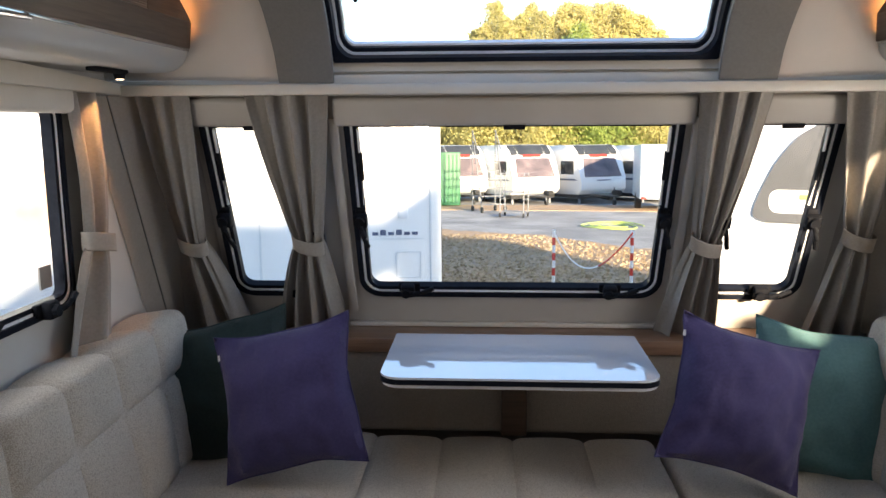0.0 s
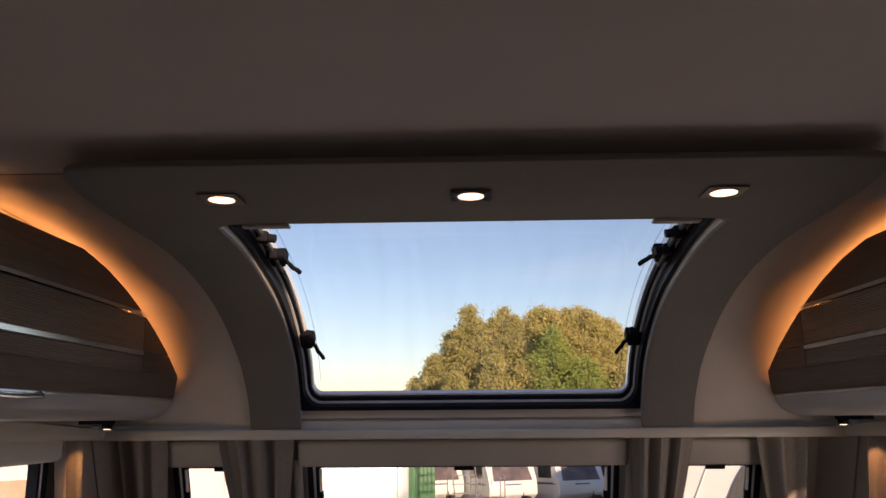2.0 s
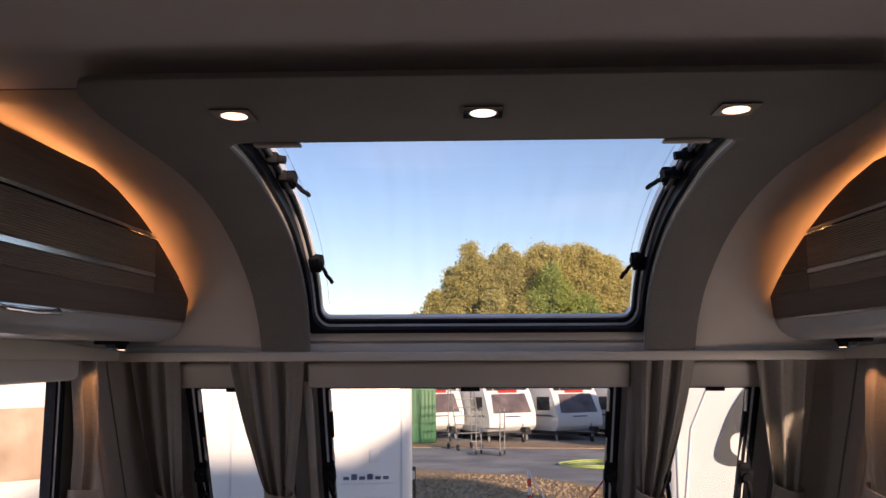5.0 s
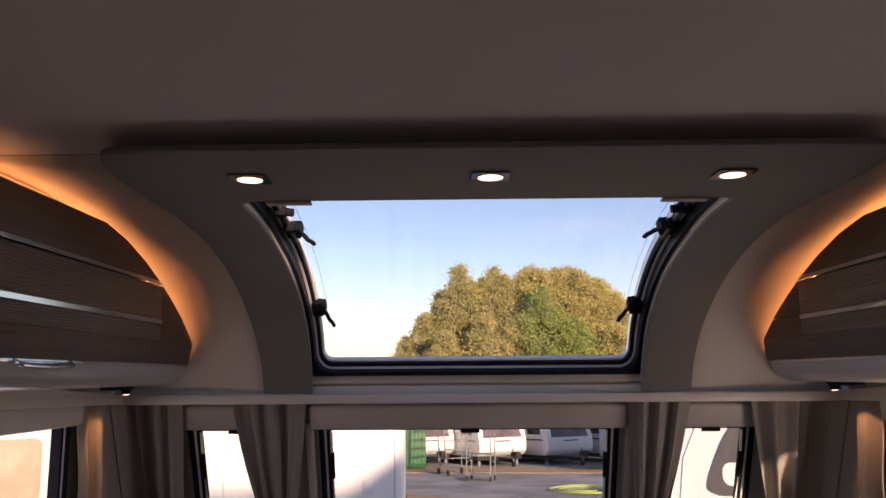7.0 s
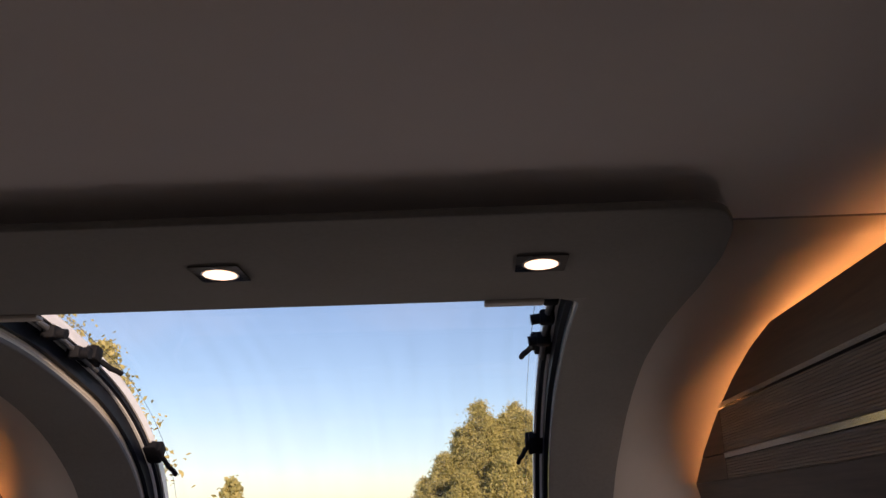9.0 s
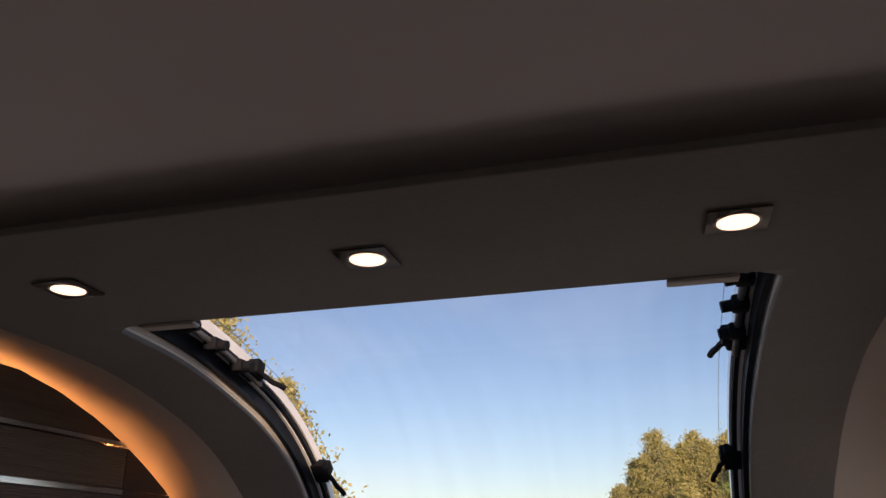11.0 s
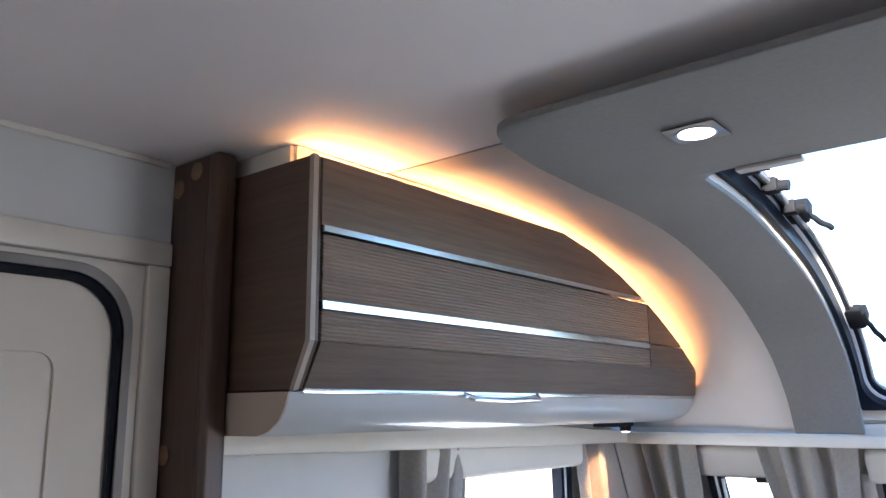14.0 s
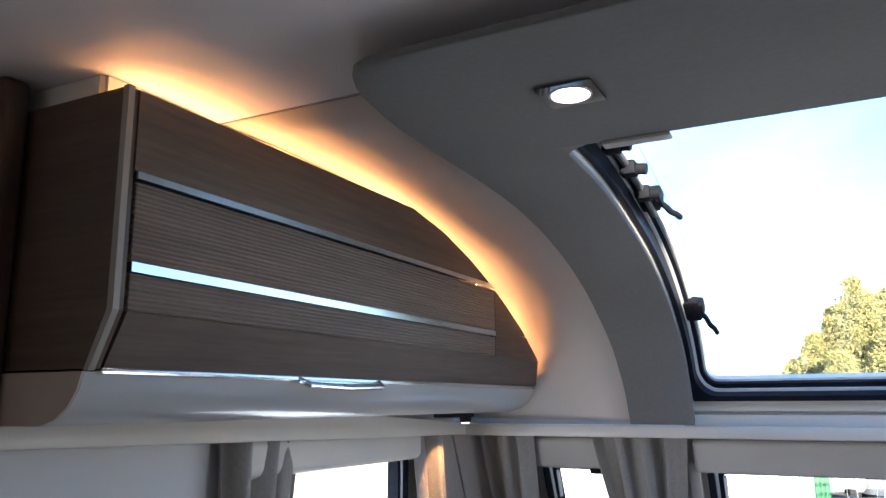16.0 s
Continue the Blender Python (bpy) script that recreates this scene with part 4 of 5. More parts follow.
M_WHITEC = mottled("white_label_cloth", (0.70, 0.70, 0.70), (0.78, 0.78, 0.78), 0.8, 30, 300, 0.1)
pillow("scatter_cushion", "purple velvet scatter cushion leaning on a shaded teal one", M_PURPLE, 0.40, 0.18, pose(-0.628, -0.245, 0.683, -22, -13, -4), 1.3)
pillow("scatter_cushion", "teal velvet scatter cushion with the sofa corner's shade in its colour", M_TEAL_SHADED, 0.44, 0.16, pose(-0.868, -0.06, 0.630, -14, -9, 14), 4.1)
pillow("scatter_cushion", "purple velvet scatter cushion beside a teal one", M_PURPLE, 0.385, 0.18, pose(0.560, -0.26, 0.695, -22, 17, 4), 7.7)
pillow("scatter_cushion", "teal velvet scatter cushion behind a purple one", M_TEAL, 0.44, 0.16, pose(0.855, -0.09, 0.625, -15, 7, -12), 9.2)

# ---------------------------------------------------------------- outside
GRADE = 0.050


def ground_z(y):
    return -0.55 - GRADE * (y + 2.3)


TILT = math.degrees(math.atan(-GRADE))


def on_ground(x, y, turn=0.0):
    return pose(x, y, ground_z(y), TILT, 0, turn)


M_TARMAC = mottled("worn_tarmac", (0.18, 0.176, 0.17), (0.42, 0.405, 0.38), 0.85, 0.8, 40, 0.5)
M_DRY = mottled("dry_grass", (0.17, 0.105, 0.055), (0.66, 0.45, 0.27), 0.95, 9.0, 25, 1.0)
M_TINT = mottled("mauve_tinted_window", (0.07, 0.06, 0.07), (0.22, 0.17, 0.17), 0.1, 2.2, 100, 0.0)
M_TIMBER = wood("weathered_timber", (0.035, 0.028, 0.020), (0.10, 0.08, 0.055), "x", 0.0, 0.85)
M_VAN = mottled("white_grp", (0.72, 0.72, 0.71), (0.78, 0.78, 0.77), 0.3, 1.5, 100, 0.0, coat=0.3)
M_VANB = mottled("pale_grey_grp", (0.55, 0.58, 0.60), (0.62, 0.65, 0.67), 0.35, 1.5, 100, 0.0)
M_DARKGL = mottled("tinted_window", (0.03, 0.035, 0.04), (0.06, 0.065, 0.07), 0.08, 2, 100, 0.0)
M_GREEN = mottled("green_steel", (0.012, 0.115, 0.042), (0.022, 0.17, 0.065), 0.5, 3, 80, 0.1)
M_RED = mottled("red_plastic", (0.50, 0.03, 0.02), (0.60, 0.045, 0.03), 0.4, 10, 200, 0.0)
M_WHITEP = mottled("white_plastic", (0.72, 0.72, 0.72), (0.8, 0.8, 0.8), 0.4, 10, 200, 0.0)
M_HOSE = mottled("lime_hose", (0.38, 0.50, 0.10), (0.46, 0.58, 0.14), 0.4, 10, 200, 0.0)
M_STEEL = mottled("galvanised_steel", (0.16, 0.165, 0.17), (0.24, 0.245, 0.25), 0.6, 10, 200, 0.1, metal=0.1)
M_BRICKW = mottled("bronze_window", (0.30, 0.19, 0.12), (0.62, 0.46, 0.34), 0.4, 2.0, 30, 0.6)
M_BARK = mottled("bark", (0.06, 0.045, 0.03), (0.12, 0.09, 0.06), 0.9, 4, 30, 0.8)
M_BLUEM = mottled("blue_marking", (0.05, 0.07, 0.13), (0.07, 0.10, 0.18), 0.4, 10, 100, 0.0)
M_DARKGR = mottled("dark_grey_trim", (0.07, 0.07, 0.072), (0.10, 0.10, 0.105), 0.4, 6, 100, 0.0)
M_TRAILER = mottled("pale_blue_panel", (0.42, 0.50, 0.56), (0.50, 0.58, 0.63), 0.4, 1.2, 100, 0.0)
M_TYRE = mottled("tyre", (0.015, 0.015, 0.015), (0.03, 0.03, 0.03), 0.8, 10, 100, 0.2)


def foliage(name, a, b, c):
    def build(nt, bs):
        g = nt.nodes.new("ShaderNodeNewGeometry")
        nt.links.new(ramp(nt, g.outputs["Random Per Island"], [(0.0, a), (0.5, b), (1.0, c)]), bs.inputs["Base Color"])
        bs.inputs["Roughness"].default_value = 0.7
        tr = nt.nodes.new("ShaderNodeBsdfTranslucent")
        tr.inputs["Color"].default_value = (*b, 1)
        mx = nt.nodes.new("ShaderNodeMixShader")
        mx.inputs[0].default_value = 0.4
        nt.links.new(bs.outputs[0], mx.inputs[1])
        nt.links.new(tr.outputs[0], mx.inputs[2])
        nt.links.new(mx.outputs[0], nt.nodes["Material Output"].inputs["Surface"])
    return material(name, build)


M_LEAF = foliage("olive_foliage", (0.22, 0.225, 0.085), (0.45, 0.42, 0.16), (0.64, 0.55, 0.23))
M_LEAFG = foliage("green_foliage", (0.13, 0.21, 0.055), (0.29, 0.37, 0.095), (0.47, 0.49, 0.14))
M_LEAFY = foliage("autumn_foliage", (0.27, 0.25, 0.085), (0.51, 0.46, 0.165), (0.70, 0.60, 0.26))
M_STRAW = foliage("straw", (0.16, 0.11, 0.06), (0.42, 0.30, 0.17), (0.70, 0.54, 0.36))

bm = bmesh.new()
bmesh.ops.create_grid(bm, x_segments=2, y_segments=2, size=1500)
tagged(part("ground", bm, M_TARMAC, m=on_ground(0, 300)), "worn grey tarmac yard", "ground", kind="structure")
VERGE = [(-6.5, 8.9), (6.5, 9.6)]
for k in range(60):
    x = 6.4 - 0.13 * k
    VERGE.append((x, float(np.interp(x, (-1.4, 1.33, 2.47, 3.2, 6.5), (18.9, 17.4, 15.7, 14.5, 12.0))) + 0.5 * noise.noise(Vector((x * 1.3, 2.0, 0))) + 0.25 * noise.noise(Vector((x * 5, 7.0, 0)))))
VERGE.append((-6.5, 19.5))
verge = prism(VERGE, "z", 0.0, 0.03)
tagged(part("grass_patch", verge, M_DRY, m=Matrix(((1, 0, 0, 0), (0, 1, 0, 0), (0, -GRADE, 1, -0.55 - GRADE * 2.3), (0, 0, 0, 1)))), "dry brown grass and gravel patch", "ground", kind="structure")
strip_ = prism([(-3.0, 27.5), (9.0, 26.5), (12.0, 30.0), (-3.0, 30.5)], "z", 0.0, 0.02)
tagged(part("grass_patch", strip_, M_DRY, m=Matrix(((1, 0, 0, 0), (0, 1, 0, 0), (0, -GRADE, 1, -0.55 - GRADE * 2.3), (0, 0, 0, 1)))), "sunlit dry grass strip before the parked caravans", "ground", kind="structure")


DOME = [(0.475, 2.13), (0.595, 2.305), (0.92, 2.53), (0.95, 2.48), (0.64, 2.26), (0.53, 2.10)]


def touring_caravan(m, label, length=6.2):
    c = thing("touring_caravan", label, "caravan", "parked caravans")
    prof = [(0.30, 0.42), (0.02, 0.62), (0.0, 0.95), (0.06, 1.18), (0.42, 1.98), (0.62, 2.28), (0.95, 2.50), (1.5, 2.56), (length - 0.3, 2.56), (length, 2.40), (length, 0.42)]
    part("body", prism(prof, "x", -1.12, 1.12, 0.05), M_VAN, c, m=m)
    glass = bmesh.new()
    lo = [glass.verts.new((x, y, z)) for x, y, z in ((-0.90, 0.055, 1.18), (0.90, 0.055, 1.18), (0.80, 0.41, 1.965), (-0.80, 0.41, 1.965))]
    hi = [glass.verts.new((v.co.x, v.co.y + 0.06, v.co.z - 0.02)) for v in lo]
    glass.faces.new(lo)
    glass.faces.new(hi)
    for k in range(4):
        glass.faces.new((lo[k], lo[(k + 1) % 4], hi[(k + 1) % 4], hi[k]))
    part("front_window", glass, M_TINT, c, "mauve tinted front window", smooth=False, m=m @ pose(0, -0.025, 0))
    part("skylight", prism(DOME, "x", -0.62, 0.62), M_DARKGL, c, "dark front skylight", smooth=False, m=m)
    for s in (-1, 1):
        part("roof_flash", prism(DOME, "x", s * 0.66, s * 0.96), M_DARKGL, c, "dark flash beside the skylight", smooth=False, m=m)
        for a, b in ((0.62, 1.75), (3.3, 4.4)):
            part("side_window", box(s * 1.118, s * 1.13, a, b, 1.28, 1.86, 0.004), M_DARKGL, c, "tinted side window", m=m)
        part("side_graphic", prism([(0.25, 1.02), (0.6, 1.10), (length - 0.4, 1.06), (length - 0.4, 1.00), (0.7, 1.02)], "x", s * 1.118, s * 1.126), M_BLUEM, c, "dark blue side stripe", smooth=False, m=m)
        part("side_skirt", box(s * 1.117, s * 1.125, 0.5, length - 0.3, 0.42, 0.62), M_VANB, c, "pale grey lower panel", smooth=False, m=m)
        part("grab_handle", tube([(s * 0.98, 0.03, 1.05), (s * 0.99, -0.01, 1.10), (s * 0.98, 0.04, 1.30)], 0.02, 6), M_WHITEP, c, "white grab handle", m=m)
        part("tyre", cyl(0.32, (s * 0.9, length * 0.55, 0.32), (s * 1.09, length * 0.55, 0.32), 24), M_TYRE, c, m=m)
        part("rim", cyl(0.2, (s * 1.05, length * 0.55, 0.32), (s * 1.10, length * 0.55, 0.32), 20), M_STEEL, c, m=m)
        part("drawbar", tube([(s * 0.55, 0.6, 0.42), (0, -1.05, 0.42)], 0.04), M_STEEL, c, m=m)
        part("steady", box(s * 0.85, s * 0.95, 0.5, 0.6, 0.0, 0.42, 0.01), M_STEEL, c, m=m)
    part("badge", prism([(0.42, 2.03), (0.47, 2.12), (0.50, 2.10), (0.45, 2.01)], "x", -0.45, 0.45), M_RED, c, "plain red badge bar", smooth=False, m=m @ pose(0, -0.012, 0))
    part("skirt", box(-1.05, 1.05, 0.35, length - 0.1, 0.25, 0.42, 0.02), M_TYRE, c, "dark chassis", m=m)
    part("hitch_cover", box(-0.12, 0.12, -1.25, -0.75, 0.42, 0.62, 0.05), M_TYRE, c, "black hitch cover", m=m)
    part("jockey_wheel", cyl(0.11, (-0.04, -0.8, 0.11), (0.04, -0.8, 0.11), 16), M_TYRE, c, m=m)
    part("jockey_post", cyl(0.03, (0, -0.8, 0.18), (0, -0.8, 0.75), 10), M_STEEL, c, m=m)
    part("maker_bars", box(-0.35, 0.35, -0.012, 0.0, 1.0, 1.05), M_BLUEM, c, "plain dark badge bar", smooth=False, m=m @ pose(0, 0.0, 0))
    return c


touring_caravan(on_ground(1.95, 31.0, 25), "white touring caravan with tinted front window in a row")
touring_caravan(on_ground(4.85, 31.6, 24), "white touring caravan with dark skylight in a row")
touring_caravan(on_ground(7.75, 32.6, 24), "white touring caravan at the end of the row")
touring_caravan(on_ground(-1.1, 32.0, 26), "white touring caravan behind the green container")

trailer = thing("box_trailer", "pale blue-white box trailer parked on the yard", "trailer")
mm = on_ground(6.45, 26.5, -6)
part("body", box(-1.05, 1.05, 0, 3.6, 0.45, 2.45, 0.04), M_TRAILER, trailer, m=mm)
for s in (-1, 1):
    part("door_panel", box(s * 0.02, s * 0.98, -0.02, 0.0, 0.55, 2.36, 0.01), M_TRAILER, trailer, "rear door leaf", m=mm)
    part("lock_bar", cyl(0.018, (s * 0.22, -0.04, 0.6), (s * 0.22, -0.04, 2.3), 8), M_STEEL, trailer, m=mm)
    part("tyre", cyl(0.31, (s * 0.85, 1.9, 0.31), (s * 1.06, 1.9, 0.31), 20), M_TYRE, trailer, m=mm)
    part("rear_light", box(s * 0.80, s * 1.0, -0.03, 0.0, 0.46, 0.54, 0.01), M_RED, trailer, "red rear light", m=mm)


def neighbour(m, w, h, label, length=6.0):
    """A caravan whose flat end faces this one."""
    c = thing("touring_caravan", label, "caravan", "parked caravans")
    part("body", box(-w / 2, w / 2, 0, length, 0.35, h, 0.09, 4), M_VAN, c, m=m)
    for s in (-1, 1):
        part("corner_rail", box(s * (w / 2 - 0.10), s * (w / 2 - 0.085), -0.012, 0.0, 0.45, h - 0.1, 0.003), M_VANB, c, "grey corner rail", m=m)
        part("tyre", cyl(0.32, (s * 0.8, length * 0.5, 0.32), (s * (w / 2 - 0.02), length * 0.5, 0.32), 24), M_TYRE, c, m=m)
    part("bumper", box(-w / 2 + 0.05, w / 2 - 0.05, -0.06, 0.0, 0.36, 0.62, 0.02), M_VANB, c, "grey lower moulding", m=m)
    return c


nb = neighbour(on_ground(-1.58, 3.6, 9), 2.3, 2.50, "white caravan end wall close by with hatch and lettering bars")
mm = on_ground(-1.58, 3.6, 9)
for k in range(6):
    part("lettering_bar", box(0.60 + 0.062 * k, 0.645 + 0.062 * k, -0.004, 0.0, 1.37, 1.395 + 0.018 * (k in (1, 3))), M_BLUEM, nb, "plain dark lettering bar", smooth=False, m=mm)
part("stripe", box(0.40, 1.00, -0.005, 0.0, 1.335, 1.345), M_VANB, nb, "grey stripe", smooth=False, m=mm)
part("hatch", ring(rounded(0.78, 0.98, 1.03, 1.24, 0.02), rounded(0.79, 0.97, 1.04, 1.23, 0.015), -0.008, 0.0), M_VANB, nb, "square service hatch", m=mm)
part("socket_cover", box(0.80, 0.88, -0.02, 0.0, 1.50, 1.60, 0.01), M_WHITEP, nb, "white socket cover", m=mm)
part("rail", box(-0.27, -0.255, -0.012, 0.0, 0.5, 2.5), M_VANB, nb, "grey upright rail", smooth=False, m=mm)

nb2 = neighbour(on_ground(2.72, 3.3, -19), 2.6, 2.62, "white caravan end wall close by with dark framed window", 3.0)
mm = on_ground(2.72, 3.3, -19)
sweep = smooth_curve([(-0.52, 2.20, 0), (-0.66, 2.10, 0), (-0.79, 1.92, 0), (-0.88, 1.72, 0), (-0.925, 1.58, 0), (-0.915, 1.52, 0), (-0.84, 1.485, 0)], 36)
part("window_surround", plate([(0.6, 2.20), *[(p.x, p.y) for p in sweep], (0.6, 1.475)], [rounded(-0.82, 0.5, 1.555, 1.73, 0.07, 8)], -0.02, 0.0), M_DARKGR, nb2, "dark grey window surround", m=mm)
part("window_glass", box(-0.83, 0.5, -0.005, 0.0, 1.55, 1.73), M_WHITEP, nb2, "pale blind behind the window", smooth=False, m=mm)
part("sticker", box(-0.62, -0.44, -0.008, -0.0052, 1.655, 1.695), M_HOSE, nb2, "small yellow-green sticker", smooth=False, m=mm)
part("corner_line", tube([(-1.16, -0.004, 1.2), (-1.10, -0.004, 1.75), (-0.93, -0.004, 2.15), (-0.70, -0.004, 2.45)], 0.008, 6), M_VANB, nb2, "grey moulding line", m=mm)

# far end of the row: container, steps, barrier
cont = thing("storage_container", "green steel storage container beside the parked caravans", "container")
mm = on_ground(-2.2, 29.5, 6)
part("box", box(-1.0, 0.95, 0, 3.0, 0.05, 2.2, 0.02), M_GREEN, cont, m=mm)
for k in range(12):
    part("rib", box(-0.92 + 0.155 * k, -0.86 + 0.155 * k, -0.03, 0, 0.15, 2.1), M_GREEN, cont, smooth=False, m=mm)

steps_ = thing("mobile_steps", "galvanised wheeled access steps on the yard", "steps")
mm = on_ground(0.1, 26.0, 20)
for s in (-0.45, 0.45):
    for a, b in (((s, 0, 0.1), (s, 0.9, 2.6)), ((s, 1.1, 0.1), (s, 1.0, 3.0)), ((s, 0, 0.6), (s, 1.1, 0.6)), ((s, 0.45, 2.3), (s, 1.0, 3.0))):
        part("tube", cyl(0.02, a, b, 8), M_STEEL, steps_, m=mm)
    for y in (0.05, 1.1):
        part("castor", cyl(0.11, (s - 0.03, y, 0.11), (s + 0.03, y, 0.11), 14), M_TYRE, steps_, m=mm)
for k in range(7):
    part("tread", box(-0.45, 0.45, 0.05 + 0.12 * k, 0.22 + 0.12 * k, 0.28 + 0.3 * k, 0.31 + 0.3 * k), M_STEEL, steps_, smooth=False, m=mm)
cage = thing("cage_trolley", "galvanised cage trolley on the yard", "trolley")
mm = on_ground(0.75, 24.0, -15)
for x in (-0.4, 0.4):
    for y in (-0.35, 0.35):
        part("upright", cyl(0.02, (x, y, 0.15), (x, y, 1.5), 8), M_STEEL, cage, m=mm)
        part("castor", cyl(0.08, (x - 0.02, y, 0.08), (x + 0.02, y, 0.08), 12), M_TYRE, cage, m=mm)
    for z in (0.2, 0.6, 1.0, 1.45):
        part("side_bar", cyl(0.012, (x, -0.35, z), (x, 0.35, z), 6), M_STEEL, cage, m=mm)
for z in (0.2, 0.85):
    part("shelf", box(-0.4, 0.4, -0.35, 0.35, z - 0.02, z), M_STEEL, cage, smooth=False, m=mm)

for x in (0.91, 2.10):
    barrier = thing("barrier_post", "red and white striped plastic barrier post", "barrier post", "barrier posts")
    mm = on_ground(x, 9.7)
    part("foot", cyl(0.14, (0, 0, 0), (0, 0, 0.05), 20, 0.10), M_TYRE, barrier, "black round foot", m=mm)
    for k in range(7):
        part("band", cyl(0.027, (0, 0, 0.05 + 0.118 * k), (0, 0, 0.1675 + 0.118 * k), 14), M_RED if k % 2 else M_WHITEP, barrier, m=mm)
chain = thing("barrier_chain", "red and white plastic chain hung between the posts", "chain")
for k in range(7):
    a, b = k / 7, (k + 1) / 7
    pts = [(0.91 + 1.19 * t, 9.7, ground_z(9.7) + 0.84 - 1.7 * t * (1 - t) - 0.25 * math.sin(math.pi * t) * (1 - t)) for t in np.linspace(a, b, 6)]
    part("links", tube(pts, 0.013, 6), M_WHITEP if k < 4 else M_RED, chain)
mm = on_ground(-0.50, 4.6, 4)
cover = thing("hitch_cover", "black hitch cover with a green band on a stand", "hitch cover")
part("cover", prism([(-0.17, 0.40), (-0.17, 0.52), (-0.14, 0.57), (0.10, 0.56), (0.17, 0.52), (0.17, 0.40)], "y", -0.12, 0.12, 0.02), M_TYRE, cover, m=mm)
part("band", box(-0.11, 0.13, -0.126, -0.121, 0.43, 0.47), M_GREEN, cover, "green band", smooth=False, m=mm)
part("stand", cyl(0.03, (0, 0, 0), (0, 0, 0.40), 10), M_STEEL, cover, m=mm)
marker = thing("marker_post", "short brown timber marker post with pale plate", "post")
part("post", box(-0.065, 0.065, -0.05, 0.05, 0, 0.82, 0.012), M_TIMBER, marker, m=on_ground(-0.95, 10.9, 5))
part("plate", box(-0.05, 0.05, -0.056, -0.0505, 0.62, 0.76), M_VANB, marker, "pale plate", smooth=False, m=on_ground(-0.95, 10.9, 5))
hose = thing("garden_hose", "lime green hose coiled on the tarmac", "hose")
part("coil", tube([(3.4 + (0.95 - 0.04 * a) * math.cos(a), 20.3 + (1.5 - 0.06 * a) * math.sin(a + 0.2 * math.sin(a)), ground_z(20.3 + 1.5 * math.sin(a)) + 0.03) for a in np.linspace(0, 15, 110)], 0.022, 6), M_HOSE, hose)
mm = on_ground(-4.5, 4.4, 35)
nb3 = neighbour(mm, 2.8, 2.6, "white caravan beyond the side window with bronze tinted window")
part("window_glass", plate(rounded(-1.25, 0.75, 1.25, 1.90, 0.08), [], -0.02, 0.0), M_BRICKW, nb3, "bronze tinted window", m=mm)


# ---------------------------------------------------------------- trees
def leaves(points, size, rnd):
    """Small bent leaf clumps at the points, as one mesh."""
    verts, faces = [], []
    for p in points:
        s = size * rnd.uniform(0.6, 1.4)
        u = Vector((rnd.gauss(0, 1), rnd.gauss(0, 1), rnd.gauss(0, 1))).normalized()
        v = u.orthogonal().normalized()
        w = u.cross(v)
        k = len(verts)
        verts += [p - u * s, p + v * s * 0.55 + w * s * 0.15, p + u * s, p - v * s * 0.55 + w * s * 0.15]
        faces += [(k, k + 1, k + 2), (k, k + 2, k + 3)]
    me = bpy.data.meshes.new("crown")
    me.from_pydata([tuple(v) for v in verts], [], faces)
    return me


def tree(x, y, top, radius, mat, seed, label, count=5200, size=0.26, point=0.8):
    """A tapered trunk with limbs, and a ragged crown of leaf clumps."""
    rnd = random.Random(seed)
    g = ground_z(y)
    h = top - g
    t = thing("tree", label, "tree", "trees behind the yard")
    bm = cyl(0.035 * h * 0.6, (x, y, g), (x, y, g + 0.55 * h), 10, 0.018 * h * 0.6)
    merge(bm, cyl(0.018 * h * 0.6, (x, y, g + 0.55 * h), (x, y, g + 0.96 * h), 8, 0.02))
    for k in range(16):
        z = g + h * rnd.uniform(0.2, 0.85)
        a = rnd.uniform(0, 6.28)
        r = radius * (1 - (z - g) / h) ** 0.6
        merge(bm, cyl(0.07, (x, y, z), (x + r * math.cos(a), y + r * math.sin(a), z + 0.25 * r), 6, 0.02))
    part("trunk", bm, M_BARK, t)
    pts = []
    clusters = 210
    for k in range(clusters):
        f = 0.1 + 0.88 * (k + rnd.random()) / clusters
        r = radius * (math.sin(math.pi * min(1, f * 0.95 + 0.06)) ** 0.7 * (1 - point * f ** 2.2) + 0.05) * rnd.uniform(0.35, 1.08)
        a = rnd.uniform(0, 6.28)
        c = Vector((x + r * math.cos(a), y + r * math.sin(a), g + h * f))
        sp = radius * 0.21 * (1.2 - 0.9 * f)
        for _ in range(count // clusters):
            q = sp * (1.6 if rnd.random() < 0.16 else 0.95)
            d = Vector((rnd.gauss(0, q), rnd.gauss(0, q), rnd.gauss(0, q * 0.8)))
            pts.append(c + d)
    me = leaves(pts, size, rnd)
    me.materials.append(mat)
    ob = new("crown", me)
    ob.parent = t
    return t


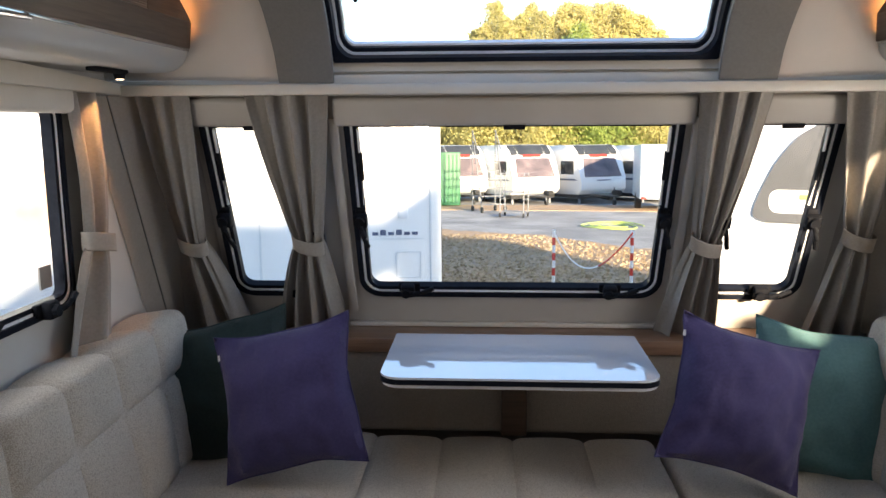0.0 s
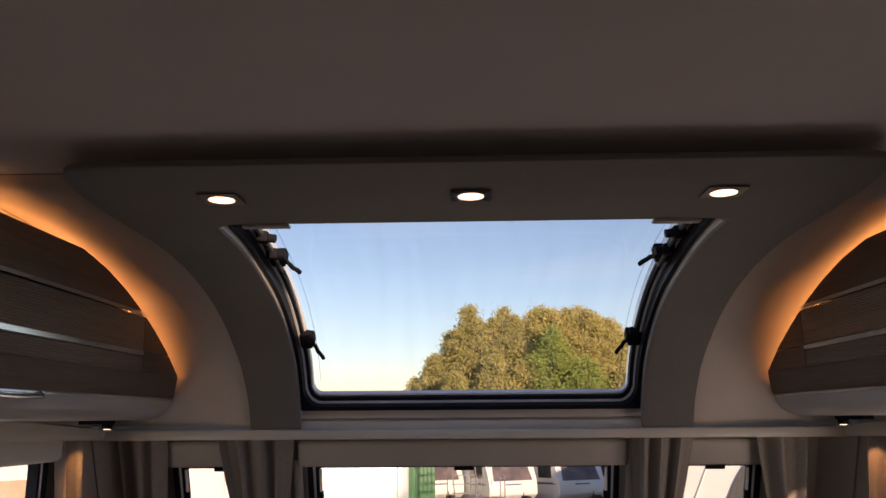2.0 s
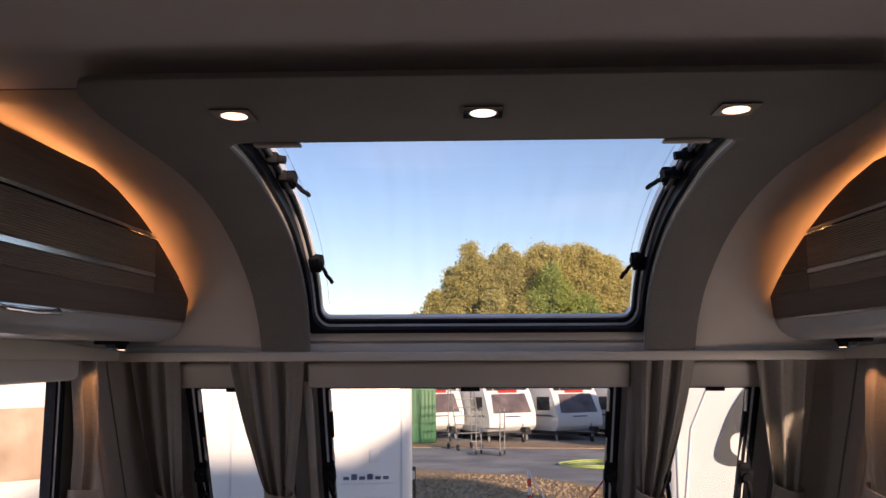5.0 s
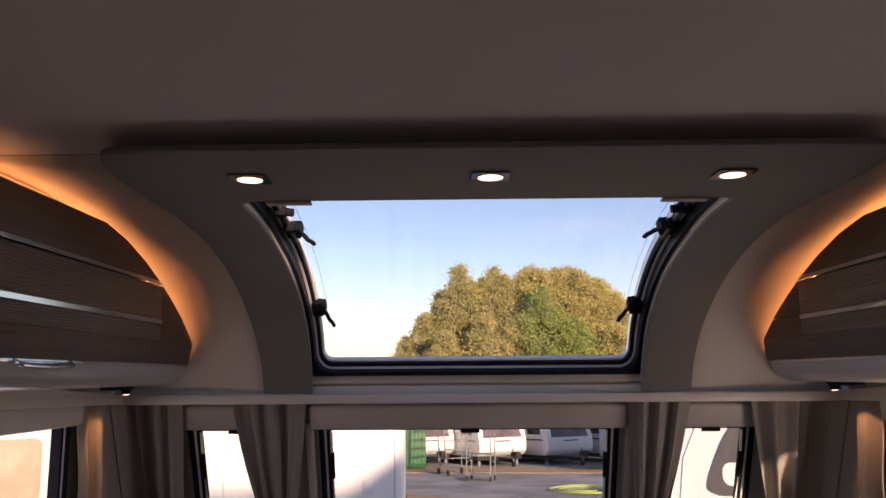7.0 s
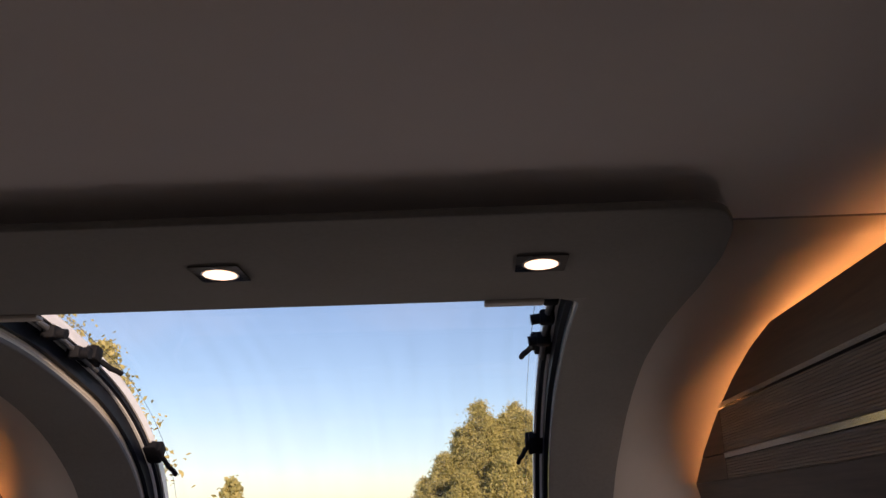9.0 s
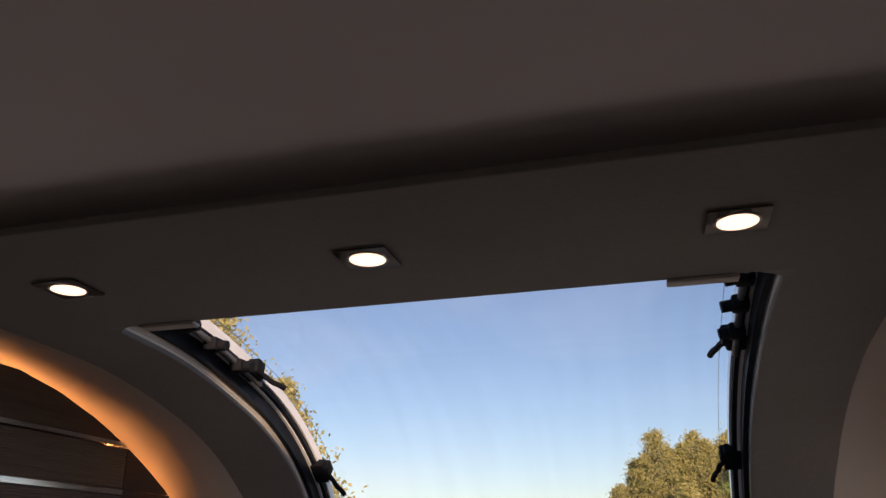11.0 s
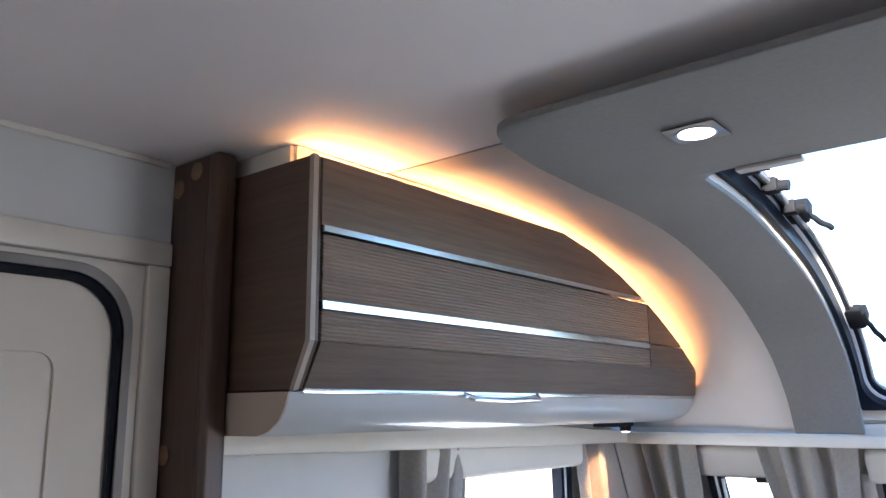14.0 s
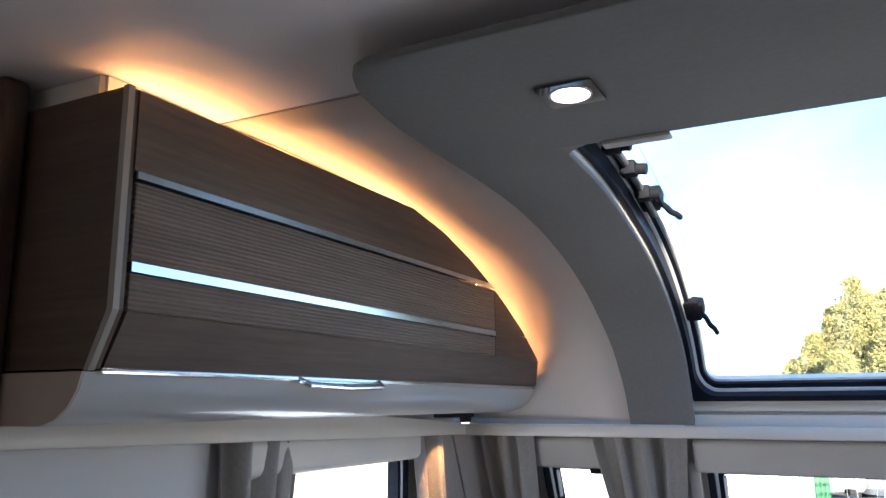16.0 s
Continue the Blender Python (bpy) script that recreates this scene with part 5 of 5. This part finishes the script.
OLIVE, GREEN_, GOLD = "olive green tree with ragged crown behind the caravans", "green leafy tree behind the caravans", "golden autumn tree behind the caravans"
STAND = [(-3.9, 62, 4.7, 2.2, 0), (-2.6, 61, 6.5, 2.4, 0), (-1.1, 62, 8.5, 2.7, 0), (0.3, 62, 10.7, 3.0, 0), (1.8, 63, 9.2, 3.0, 0), (3.2, 63, 10.6, 3.2, 0),
         (4.7, 62, 9.2, 3.0, 2), (6.2, 62, 10.5, 3.3, 0), (7.6, 63, 9.9, 3.2, 2), (9.3, 63, 10.6, 3.3, 2), (10.7, 62, 9.7, 3.2, 2), (12.2, 62, 9.1, 3.0, 2),
         (13.9, 63, 7.7, 2.8, 2), (6.6, 57.5, 8.3, 3.0, 1), (2.2, 57, 6.1, 2.8, 0), (4.4, 57.5, 5.7, 2.6, 2), (9.0, 57, 5.9, 2.8, 1), (12.4, 57, 5.1, 2.6, 2), (-0.8, 57.5, 4.9, 2.4, 0),
         (-0.4, 61, 8.9, 2.6, 0), (1.0, 60.5, 9.3, 2.9, 0), (2.5, 61, 9.5, 2.9, 0), (4.0, 60.5, 9.6, 3.0, 0), (5.5, 61, 10.0, 3.1, 2), (6.9, 60.5, 10.1, 3.1, 2), (8.4, 61, 10.2, 3.2, 2),
         (10.0, 60.5, 10.0, 3.1, 2), (11.5, 61, 9.3, 3.0, 2), (13.0, 61, 8.2, 2.8, 2)]
for k, (x, y, top, r, kind_) in enumerate(STAND):
    tree(x, y, top, r, (M_LEAF, M_LEAFG, M_LEAFY)[kind_], 40 + k, (OLIVE, GREEN_, GOLD)[kind_], 19000, 0.092, (0.55, 0.42, 0.45)[kind_])
tree(-13.9, 19.5, 10.5, 3.0, M_LEAFY, 71, "tall golden tree beside the yard", 30000, 0.085, 0.5)
tree(-11.2, 21.0, 7.0, 2.0, M_LEAFY, 72, "golden tree beside the yard", 20000, 0.08, 0.5)
tree(-19.5, 62, 5.0, 2.2, M_LEAF, 73, "small distant olive tree", 3000)
rnd = random.Random(9)
pts = []
for k in range(14000):
    x = rnd.uniform(-60, 60)
    top = 1.6 + 0.8 * noise.noise(Vector((x * 0.12, 0, 0))) + 0.5 * noise.noise(Vector((x * 0.5, 3, 0)))
    y = rnd.uniform(68, 71)
    pts.append(Vector((x, y, rnd.uniform(ground_z(70), top))))
me = leaves(pts, 0.4, rnd)
me.materials.append(M_LEAF)
tagged(new("far_hedge", me), "distant olive hedge along the yard", "hedge", kind="stuff")
# straw and stones on the dry patch
pts = []
for k in range(9000):
    x, y = rnd.uniform(-3.0, 6.3), rnd.uniform(9.3, 17.5)
    if y < float(np.interp(x, (-1.4, 1.33, 2.47, 3.2, 6.5), (18.5, 17.0, 15.3, 14.1, 11.8))):
        pts.append(Vector((x, y, ground_z(y) + 0.035)))
me = leaves(pts, 0.045, rnd)
me.materials.append(M_STRAW)
tagged(new("dry_grass_tufts", me), "straw-coloured tufts and stones on the dry patch", "grass", kind="stuff")
